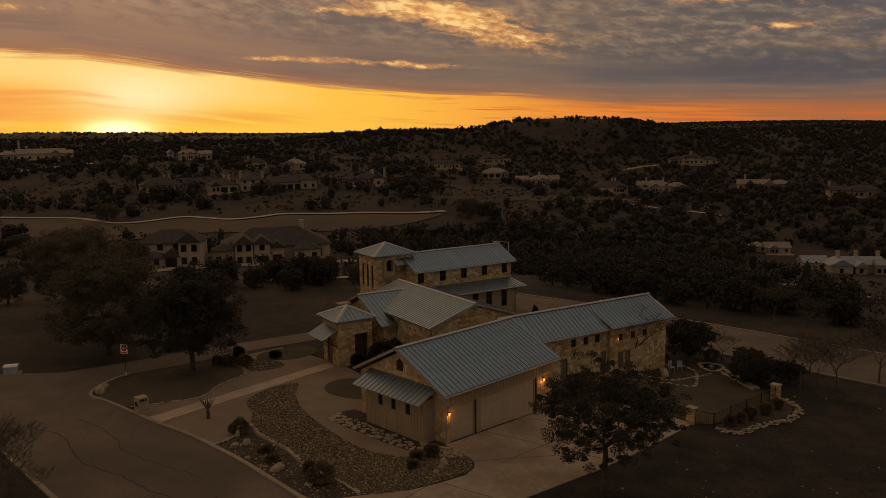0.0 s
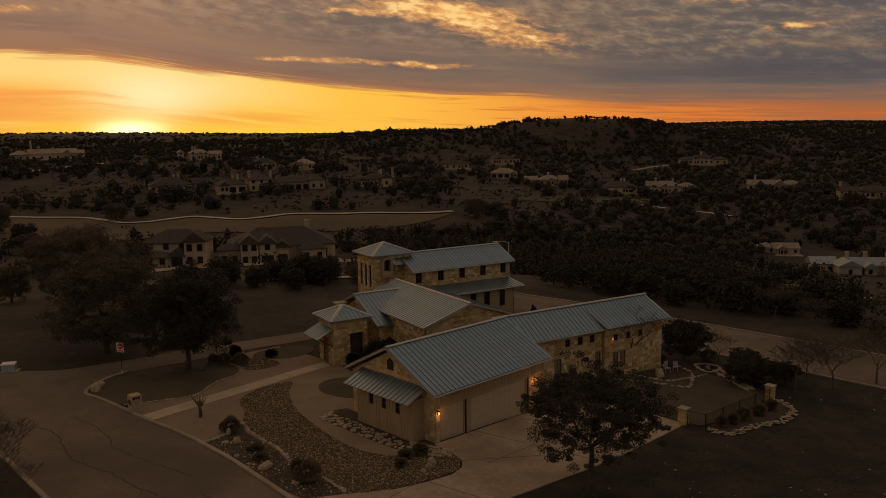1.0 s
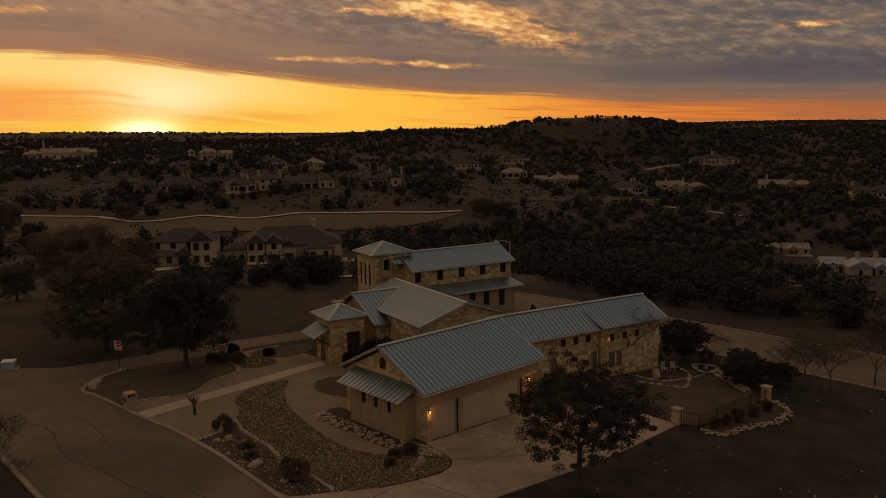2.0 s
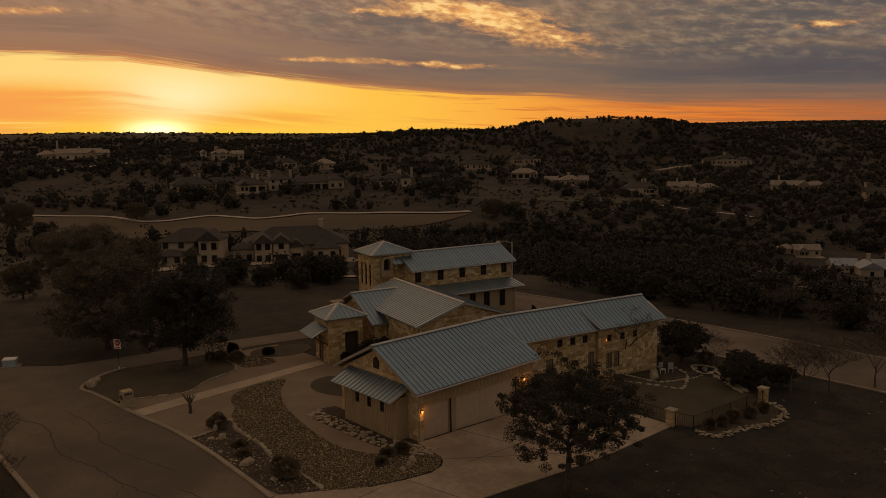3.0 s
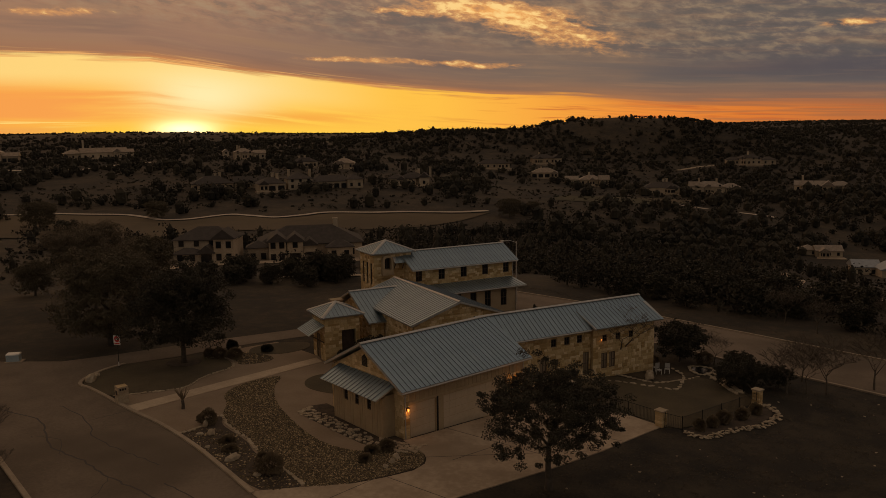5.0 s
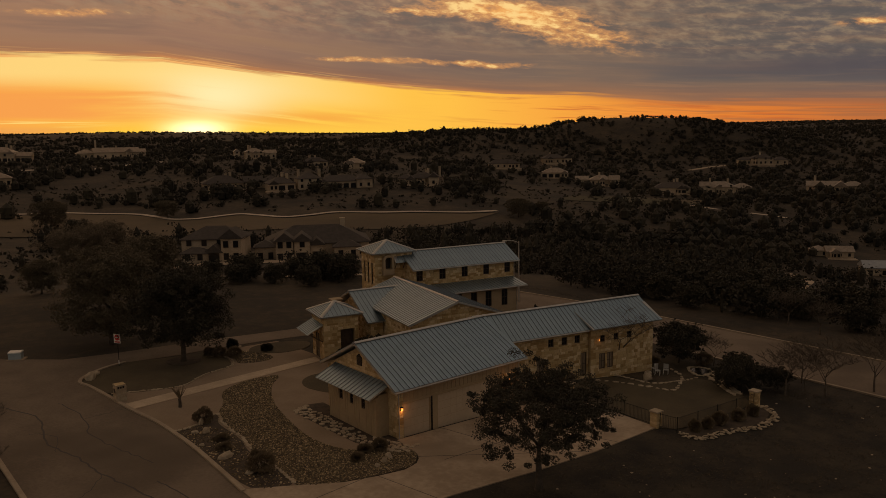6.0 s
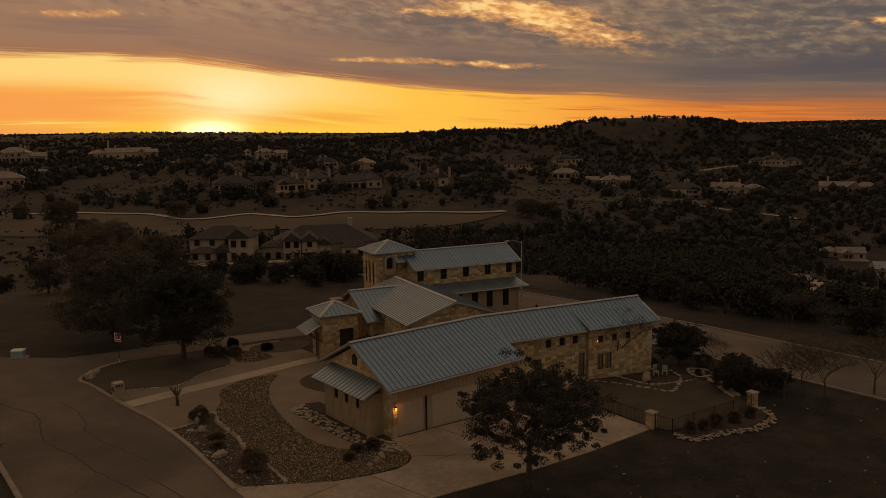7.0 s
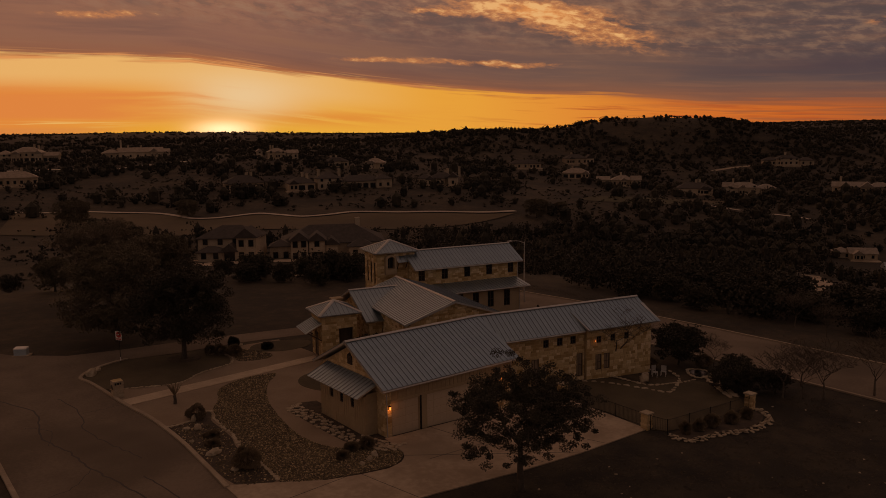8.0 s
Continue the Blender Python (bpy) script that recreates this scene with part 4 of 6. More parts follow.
far_house(132, 326, -24, [(0, 0, 19, 13, 4.0, True, 5, 1, True, 0), (15, 2, 9, 9, 4.2, False, 2, 1, False, 0), (24, 1, 10, 9, 4.2, True, 2, 1, False, 0)], "low house with an arched porch and brown hipped roof", SHINGLE)
far_house(152, 304, -28, [(0, 0, 13, 10, 4.2, True, 3, 1, True, 0), (14, 1, 12, 10, 6.2, True, 3, 2, False, 0), (30, 0, 22, 10, 4.2, True, 6, 1, True, 0), (41, -2, 8, 9, 5.2, True, 2, 1, False, 0)], "sprawling villa with arcades and tiled hip roofs", SHINGLE, stacks=((9.5, 2, 4, 9.5), (20, 2, 5, 9.5)))
far_house(243, 377, -30, [(0, 0, 13, 10, 4.0, True, 3, 1, False, 0)], "small house with a pale metal roof", PALE_ROOF)
far_house(234, 388, -30, [(-10, 8, 15, 9, 4.2, True, 4, 1, False, 0)], "low house half hidden by trees", SHINGLE)
far_house(224, 283, -32, [(0, 0, 14, 10, 4.2, True, 3, 1, False, 0), (6, -5, 5, 6, 5.0, False, 1, 1, False, 0), (-9, 2, 8, 8, 4.0, True, 2, 1, False, 0)], "gabled limestone house among oaks", SHINGLE, stacks=((9, 1, 4, 9),))
far_house(150, 545, -18, [(0, 0, 30, 12, 5.0, False, 6, 1, False, 0), (14, -6, 10, 8, 5.0, False, 2, 1, False, 0), (-20, 1, 12, 9, 4.5, True, 3, 1, False, 0)], "long ridge-top house with a pale roof and chimney", PALE_ROOF, stacks=((-13, 2, 5, 13),), dz=0.5)
far_house(228, 485, -24, [(0, 0, 13, 10, 5.5, True, 3, 2, False, 0), (11, -2, 8, 8, 4.5, False, 2, 1, False, 0), (-12, 2, 4, 7, 6.0, False, 1, 2, False, 0)], "light stucco house with steep gables", PALE_ROOF)
far_house(374, 287, -40, [(0, 0, 14, 10, 4.2, True, 4, 1, False, 0), (-12, 3, 8, 8, 4.0, False, 2, 1, False, 0), (8, -5, 6, 6, 4.2, False, 2, 1, False, 0)], "house with a blue-grey metal roof", PALE_ROOF)
far_house(368, 322, -38, [(0, 0, 17, 11, 4.0, True, 4, 1, True, 0)], "low hipped house with a columned porch", PALE_ROOF)
far_house(421, 372, -38, [(0, 0, 17, 11, 4.6, True, 4, 1, False, 0), (10, -3, 6, 8, 4.6, False, 2, 1, False, 0)], "hillside house with pale walls", SHINGLE)
far_house(361, 364, -36, [(0, 0, 22, 10, 4.0, True, 5, 1, False, 0)], "long low house under the hill", SHINGLE)
far_house(384, 240, -44, [(0, 0, 21, 12, 4.3, True, 4, 1, False, 0)], "house with a broad dark roof", SHINGLE)
far_house(408, 222, -46, [(0, 0, 18, 11, 5.0, True, 3, 2, False, 0), (-9, -5, 6, 6, 5.5, False, 1, 1, False, 0), (13, 1, 12, 9, 4.2, True, 3, 1, False, 0)], "tan limestone house with terraces", PALE_ROOF)
far_house(538, 267, -50, [(0, 0, 16, 10, 5.5, True, 4, 2, False, 0), (13, -2, 10, 8, 4.2, True, 2, 1, False, 0), (-12, 1, 10, 8, 4.2, True, 2, 1, False, 0)], "white-walled house with tiled hip roofs", SHINGLE)
far_house(452, 180, -54, [(0, 0, 17, 10, 4.0, False, 4, 1, False, 0), (10, -5, 7, 8, 4.0, False, 2, 1, False, 0), (17, 3, 12, 9, 4.0, True, 3, 1, False, 0)], "house with pale gabled metal roofs", PALE_ROOF, stacks=((-4, 1, 4, 9),))
far_house(79, 560, -12, [(0, 0, 19, 13, 7.5, True, 5, 2, True, 0), (15, -3, 10, 9, 4.5, False, 3, 1, True, 0), (-14, 0, 10, 10, 6, True, 3, 2, False, 0)], "large pale hilltop villa with an arcade", PALE_ROOF, dz=0.3)
far_house(42, 404, -10, [(0, 0, 24, 11, 4.6, True, 8, 1, False, 0)], "low limestone house with a row of windows", PALE_ROOF)
far_house(268, 87, -62, [(0, 0, 13, 9, 3.8, False, 3, 1, False, 0), (-9, 3, 8, 8, 3.8, True, 2, 1, False, 0)], "house with a pale metal roof among oaks", PALE_ROOF, scale=0.72)
METAL_BLUE = surface("far_roof_blue_metal", (0.3, 0.31, 0.32), (0.38, 0.39, 0.4), 0.6, 0.5, 0.4)
far_house(245, 49, -64, [(0, 0, 14, 9, 4.2, False, 3, 1, False, 0), (-9, -3, 8, 9, 4.2, False, 1, 1, False, 0), (-16, 4, 9, 8, 4.0, False, 2, 1, False, 0), (12, 1, 9, 8, 3.6, True, 2, 1, False, 0)], "limestone house with metal gables and two chimneys", METAL_BLUE, stacks=((-7, 4, 3, 7.4), (7, 2.5, 3, 7.6)), scale=0.88)
far_house(430, 108, -62, [(0, 0, 18, 10, 4.0, True, 4, 1, False, 0), (-14, -2, 9, 8, 4.4, False, 2, 1, False, 0)], "brown-roofed house at the valley's edge", SHINGLE, stacks=((-16, 4, 3, 8),))


# ---- trees ----
def leaf_mesh(name, centres, size, seed, material, flat=0.0):
    """Small leaf quads about the given points, each turned at random."""
    rng = np.random.default_rng(seed)
    c = np.asarray(centres)
    n = len(c)
    a = rng.normal(size=(n, 3))
    a /= np.linalg.norm(a, axis=1)[:, None]
    b = np.cross(a, rng.normal(size=(n, 3)))
    b /= np.linalg.norm(b, axis=1)[:, None]
    s = (size * rng.uniform(0.6, 1.4, n))[:, None]
    a, b = a * s, b * s * 0.6
    v = np.stack([c - a, c + b, c + a, c - b], 1).reshape(-1, 3)
    f = np.arange(n * 4).reshape(-1, 4)
    me = bpy.data.meshes.new(name)
    me.from_pydata(v.tolist(), [], f.tolist())
    me.materials.append(material)
    return me


def grow(rng, base, height, spread, trunk_r, forks=3, levels=4, lean=0.0, up=0.5):
    """Branch lines of a tree, each (points, radii), and the tips."""
    lines, tips = [], []

    def branch(p, d, length, r, level):
        pts, rad = [p.copy()], [r]
        n = 4 if level else 5
        for i in range(n):
            d = (d + Vector((rng.uniform(-1, 1), rng.uniform(-1, 1), rng.uniform(-0.4, 0.6))) * (0.22 if level else 0.1)).normalized()
            p = p + d * length / n
            pts.append(p.copy())
            rad.append(r * (1 - 0.45 * (i + 1) / n))
        lines.append((pts, rad))
        if level >= levels:
            tips.append(p)
            return
        if level >= levels - 1:
            tips.append(pts[2])
        k = forks + (1 if level == 0 else 0)
        start = rng.uniform(0, 6.28)
        for i in range(k):
            w = start + 6.283 * i / k + rng.uniform(-0.4, 0.4)
            out = Vector((math.cos(w), math.sin(w), 0))
            nd = (d * up + out * rng.uniform(0.6, 1.1) + Vector((0, 0, 0.25))).normalized()
            branch(p if i else pts[-2], nd, length * rng.uniform(0.62, 0.86), rad[-1] * 0.72, level + 1)

    branch(Vector(base), Vector((lean, 0, 1)).normalized(), height * 0.3, trunk_r, 0)
    # fit the crown to the wanted height and spread
    pts = [q for l in lines for q in l[0]]
    hz = max(q.z for q in pts)
    hr = sorted(math.hypot(q.x, q.y) for q in pts)[int(len(pts) * 0.97)]
    for l in lines:
        for q in l[0]:
            k = min(1, q.z / (0.3 * height))
            q.x *= 1 + (spread / 2 / hr - 1) * k
            q.y *= 1 + (spread / 2 / hr - 1) * k
            q.z *= height / hz
    return lines, [l[0][-1] for l in lines if l[1][-1] < trunk_r * 0.35]


def tree(name, label, height, spread, trunk_r, seed, leaves, leaf=0.11, clump=0.75, levels=4, forks=3, material=None, bark=None, up=0.5, group="trees", fill=1.0, skirt=0.25):
    """A tree with its trunk, limbs and, if it is in leaf, a crown of small leaves in clumps about the branch tips."""
    rng = random.Random(seed)
    lines, tips = grow(rng, (0, 0, -0.25), height * (0.94 if leaves else 1), spread * (0.88 if leaves else 1), trunk_r, forks, levels, up=up)
    t = thing(name, label, "tree", group=group)
    for i, (p, r) in enumerate(lines):
        if i == 0:
            b = Build()
            r = [r[0] * 1.5] + r[1:]
            b.tube(p, r, 8)
            part("trunk", b, bark or BARK, t, "", True)
        elif i == 1:
            limbs = Build()
        if i:
            limbs.tube(p, [max(q, 0.016) for q in r], 5 if r[0] > 0.05 else 3)
    part("limb_crown", limbs, bark or BARK, t, "", True)
    if leaves:
        g = np.random.default_rng(seed)
        # clumps about the tips, and through the crown down to its skirt
        tp = np.array([tuple(q) for q in tips])
        k = int(len(tp) * fill)
        dirs = g.normal(size=(k, 3))
        dirs /= np.linalg.norm(dirs, axis=1)[:, None]
        rad = g.uniform(0.35, 1.0, k)[:, None] ** 0.6
        lump = (1 + 0.16 * np.sin(3 * np.arctan2(dirs[:, 1], dirs[:, 0]) + seed) + 0.12 * np.sin(5 * dirs[:, 2] + 2 * seed))[:, None]
        low = skirt * height
        body = dirs * rad * lump * np.array([spread * 0.46, spread * 0.46, (height - low) * 0.5]) + np.array([0, 0, (height + low) / 2])
        tp = tp[tp[:, 2] > low]
        tp = np.concatenate([tp, body]) if k else tp
        pick = g.integers(0, len(tp), leaves)
        off = g.normal(size=(leaves, 3))
        off *= (g.uniform(0, 1, leaves) ** 0.4 * 1.7 * clump / np.linalg.norm(off, axis=1))[:, None] * np.array([1, 1, 0.62])
        size = g.uniform(0.45, 1.2, len(tp))[pick]
        pts = tp[pick] + off * size[:, None] * 0.6
        pts[:, 2] = np.maximum(pts[:, 2], 0.05)
        part("crown", leaf_mesh("crown", pts, leaf, seed, material or LEAF), None, t)
    return t


def place(t, x, y, turn=0.0, size=1.0, squash=1.0, sink=0.0, flat=True):
    t.matrix_basis = Matrix.Translation((x, y, gz(x, y) - sink)) @ Matrix.Rotation(radians(turn), 4, "Z") @ Matrix.Diagonal((size, size, size * squash, 1))
    return t


def again(src, x, y, turn, size, squash=1.0, label=""):
    c = copy_thing(src, Matrix())
    place(c, x, y, turn, size, squash)
    if label:
        c["label"] = label
    return c


DULL_LEAF = surface("dull_oak_leaf", (0.085, 0.068, 0.04), (0.16, 0.125, 0.074), 0.6, 0.75, bump=0.0)
drive_oak = place(tree("live_oak", "small live oak with thin dark foliage beside the driveway", 8.0, 10.2, 0.27, 11, 70000, 0.056, 0.48, 4, 3, fill=2.0, skirt=0.25), 1.9, -12.5, 20)
island_oak = place(tree("live_oak", "dense round live oak on the lawn island", 9.6, 10.2, 0.3, 5, 64000, 0.09, 0.8, 4, 3, fill=2.6, skirt=0.13), -4.3, 30.0)
mid_oak = place(tree("live_oak", "large dark live oak at the edge of the field", 10.2, 10.4, 0.32, 8, 56000, 0.095, 0.95, 4, 3, fill=2.0, skirt=0.05, material=DULL_LEAF), -7.6, 41.4, 40)
field_oak = place(tree("live_oak", "broad dark live oak out in the field", 9.6, 11.0, 0.32, 18, 20000, 0.16, 1.0, 4, 3, fill=2.0, skirt=0.08, material=DULL_LEAF), 2.0, 78.0, 10, 0.8)
juniper = place(tree("juniper", "dark bushy juniper in the thicket", 4.4, 4.8, 0.14, 21, 5000, 0.16, 0.6, 3, 4, fill=2.5, skirt=0.02), 34, 62)
yard_tree = place(tree("oak_shrub", "low rounded evergreen oak by the back yard", 4.3, 5.6, 0.13, 31, 11000, 0.1, 0.5, 3, 4, fill=2.0, skirt=0.15), 35.3, -0.2)
bare_tree = place(tree("bare_tree", "leafless young tree with a fine grey crown", 5.2, 5.0, 0.1, 41, 0, levels=5, forks=3, bark=TWIG, up=0.7), 33.5, -12.3, 30)
BROWN_LEAF = surface("withered_oak_leaf", (0.12, 0.094, 0.06), (0.21, 0.164, 0.107), 0.6, 0.8, bump=0.0)
place(tree("red_oak", "tall thin oak with withered brown leaves at the field's edge", 12.0, 11.5, 0.3, 9, 52000, 0.075, 0.8, 4, 3, material=BROWN_LEAF, fill=1.2, skirt=0.25), -3.5, 60.0, 200)
place(tree("bare_tree", "spreading leafless tree with a dark forked trunk", 6.6, 8.2, 0.2, 43, 0, levels=5, forks=3, bark=TWIG, up=0.45), 27.4, 1.2, 60)

for x, y, turn, size in ((11, 82, 80, 0.85), (-5, 84, 250, 0.55), (17, 96, 130, 0.7)):
    again(field_oak, x, y, turn, size)
for x, y, turn, size in ((37, 258, 124, 1.25), (30, 198, 248, 0.7), (201, 189, 96, 1.0), (80, 261, 334, 0.85), (217, 191, 210, 0.7)):
    again(field_oak, x, y, turn, size, 0.85, "lone dark live oak in the dry valley")
for x, y, turn, size in ((23, 73, 33, 1.15), (33.5, 66, 77, 1.2), (38, 66, 144, 1.05), (26, 78, 50, 0.85), (25, 67, 100, 0.8), (28, 61, 160, 0.85), (31, 70, 210, 0.95), (20, 70, 260, 0.8), (40, 60, 300, 0.75), (22, 84, 20, 0.8), (36, 71, 70, 0.8), (29, 84, 90, 0.9), (41, 74, 0, 0.8), (92, 112, 60, 1.2), (36, 222, 0, 1.7), (44, 210, 90, 1.2), (6, 102, 130, 0.9), (-8, 104, 10, 0.8), (66, 9, 40, 1.1), (69, 15, 90, 1.2), (73, 21, 140, 1.1), (78, 27, 190, 1.3), (68, 3, 240, 1.0), (74, 9, 290, 1.3), (80, 16, 340, 1.2), (66, -5, 30, 0.9), (74, -2, 80, 1.2), (71, -12, 130, 1.1), (78, 3, 200, 1.1), (62, 16, 0, 0.9), (64, 22, 60, 1.0), (67, 29, 110, 1.1)):
    again(juniper, x, y, turn, size, 0.85)
for x, y, turn, size in ((31.0, -8.2, 0, 0.55), (32.4, -9.6, 120, 0.62), (33.8, -7.6, 200, 0.6), (36.4, -6.0, 300, 0.5), (34.6, -11.0, 80, 0.5), (38.6, 2.0, 50, 0.5), (14.0, 22.5, 40, 0.62)):
    again(yard_tree, x, y, turn, size, 1.0, "dense evergreen shrub beside the back lawn")
for x, y, turn, size in ((36.2, -14.6, 80, 1.1), (35.0, -13.4, 140, 0.85), (41.0, -16.8, 220, 1.2), (38.4, -11.4, 260, 0.9), (37.2, -3.0, 300, 0.7), (39.0, 43.5, 10, 1.3), (-25.4, 12.8, 50, 1.0), (-26.6, 10.8, 150, 0.9), (-26.0, 14.4, 250, 0.9), (-25.2, 9.6, 10, 0.6), (33.0, 52.0, 90, 1.1), (62, 2, 0, 1.0), (66, -9, 100, 1.1), (60, -3, 200, 0.9)):
    again(bare_tree, x, y, turn, size)


def woods():
    """Oak and juniper woods over the valley and the hills: clumps of leaves on a dark core, thousands of trees."""
    rng = np.random.default_rng(17)
    N = 30000
    N2 = 12000
    az = np.radians(rng.uniform(-4, 86, N + N2))
    d = np.concatenate([np.sqrt(rng.uniform(96 ** 2, 950 ** 2, N)), np.sqrt(rng.uniform(950 ** 2, 1900 ** 2, N2))])
    N += N2
    x, y = -34.5 + d * np.sin(az), -43.4 + d * np.cos(az)
    azd = np.degrees(az)
    # thickets: one field of patches, denser in the valley to the east of the fairway
    patch = np.array([noise.noise(Vector((a / 55, c / 55, 0.3))) + 0.6 * noise.noise(Vector((a / 17, c / 17, 5))) for a, c in zip(x, y)])
    dens = np.clip(0.16 + 1.0 * patch, 0.015, 0.85)
    valley = (azd > 38) & (d < 330)
    dens = np.where(valley, np.clip(0.75 + 0.8 * patch, 0.12, 1.0), dens)
    dens = np.where((d > 560), np.clip(0.4 + 1.0 * patch, 0.03, 0.85), dens)
    dens = np.where((azd < 38) & (d < 330), np.clip(0.06 + 0.6 * patch, 0.0, 0.4), dens)
    dens = np.where(d > 950, 0.5 + 0.6 * patch, dens)
    dens = np.where((azd > 57) & (d > 330), np.clip(dens + 0.38, 0, 0.92), dens)
    dens = np.where((x > 57) & (x < 96) & (y < 50), np.clip(0.95 + 0.5 * patch, 0.6, 1.0), dens)
    dens = np.where((azd > 67.0) & (d > 136) & (d < 300), 0.06, dens)
    # gardens: oaks crowd round the far houses
    yard = np.zeros(N, bool)
    for hx, hy, r in FAR_SPOTS:
        yard |= np.hypot(x - hx, y - hy) < r + 17
    dens = np.where(yard & (d > 230), np.maximum(dens, 0.6), dens)
    # keep the fairway, the paths and the houses clear
    def off(pts, r):
        k = np.ones(N, bool)
        for p, q in zip(pts[:-1], pts[1:]):
            ab = np.subtract(q, p)
            t = np.clip(((x - p[0]) * ab[0] + (y - p[1]) * ab[1]) / (ab @ ab), 0, 1)
            k &= np.hypot(x - p[0] - t * ab[0], y - p[1] - t * ab[1]) > r
        return k

    dens = np.where((d > 320) & (d < 520), dens * 0.8, dens)
    keep = rng.uniform(size=N) < dens
    keep &= off(cart, 12) & off([(30, 272), (55, 246), (75, 226), (112, 208), (150, 192), (188, 190)], 20)
    keep &= off([(270, 224), (314, 220), (356, 206)], 13) & off([(338, 162), (338, 143)], 8) & off([(335, 202), (335, 178)], 8)
    keep &= off([(40, 480), (112, 459), (163, 487)], 9) & off([(481, 292), (517, 283)], 8) & off([(204, 73), (165, 50), (117, 29)], 6) & off([(128, 27), (108, 2), (98, -60)], 15)
    keep &= off([(20, 128), (52, 132), (96, 118)], 12)
    keep &= ~((x < 30) & (y < 128) & (d < 175)) & ~((x < 61) & (y < 84) & (d < 135))
    for hx, hy, r in FAR_SPOTS:
        u = np.array([-34.5 - hx, -43.4 - hy])
        u /= np.linalg.norm(u)
        t = np.clip((x - hx) * u[0] + (y - hy) * u[1], 0, 9)
        keep &= np.hypot(x - hx - t * u[0], y - hy - t * u[1]) > r
    x, y, d = x[keep], y[keep], d[keep]
    z = ground_z(x, y)
    n = len(x)
    w = (1.3 + 4.6 * rng.beta(1.5, 2.8, n)) * np.where(d > 520, 0.92, np.where(d > 320, 1.4, 1.2))
    h = w * rng.uniform(0.7, 1.0, n) * np.where(d > 950, 0.55, 1.0)
    V, F, cnt = [], [], 0
    for i in range(n):
        m = 300 if d[i] < 135 else 180 if d[i] < 190 else (80 if d[i] < 300 else (54 if d[i] < 480 else (28 if d[i] < 950 else 8)))
        # overlapping rounded lobes, low and wide
        lob = rng.uniform(-1, 1, (6, 3)) * np.array([0.62, 0.62, 0.3])
        lob[0] = 0
        u = rng.normal(size=(m, 3))
        u *= (rng.uniform(0.15, 1, m) ** 0.4 / np.linalg.norm(u, axis=1))[:, None]
        q = lob[rng.integers(0, 6, m)] + u * np.array([0.52, 0.52, 0.4])
        c = np.array([x[i], y[i], z[i] + h[i] * 0.58]) + q * np.array([w[i], w[i], h[i]])
        c[:, 2] = np.maximum(c[:, 2], z[i] + 0.15)
        a = rng.normal(size=(m, 3))
        a /= np.linalg.norm(a, axis=1)[:, None]
        b = np.cross(a, rng.normal(size=(m, 3)))
        b /= np.linalg.norm(b, axis=1)[:, None]
        s = (rng.uniform(0.22, 0.5, m) * (0.46 if m == 300 else 0.56 if m == 180 else (0.76 if m == 80 else (1.0 if m == 54 else (1.35 if m == 28 else 2.4)))))[:, None] * (0.6 + w[i] * 0.16)
        V.append(np.stack([c - a * s, c + b * s * 0.8, c + a * s, c - b * s * 0.8], 1).reshape(-1, 3))
        F.append(np.arange(m * 4).reshape(-1, 4) + cnt)
        cnt += m * 4
        k = 6
        ring = np.linspace(0, 2 * np.pi, k, endpoint=False)
        cw = w[i] * (0.05 if m > 150 else 0.2 if m == 80 else 0.34)
        tall = 0.45 if m > 150 else 1.0
        core = [(x[i] + cw * np.cos(r), y[i] + cw * np.sin(r), z[i] + h[i] * e * tall) for e in (0.12, 0.8) for r in ring] + [(x[i], y[i], z[i] - 0.3), (x[i], y[i], z[i] + 1.15 * h[i] * tall)]
        V.append(np.array(core))
        fc = [(j, (j + 1) % k, k + (j + 1) % k, k + j) for j in range(k)] + [(2 * k, (j + 1) % k, j, j) for j in range(k)] + [(2 * k + 1, k + j, k + (j + 1) % k, k + (j + 1) % k) for j in range(k)]
        F.append(np.array(fc) + cnt)
        cnt += len(core)
    v = np.concatenate(V)
    f = [tuple(dict.fromkeys(r)) for r in np.concatenate(F).tolist()]
    me = bpy.data.meshes.new("woods")
    me.from_pydata(v.tolist(), [], f)
    me.materials.append(WOODS)
    tagged(new("woods", me), "dark oak and juniper woods over the valley and hills", "woods", kind="stuff")


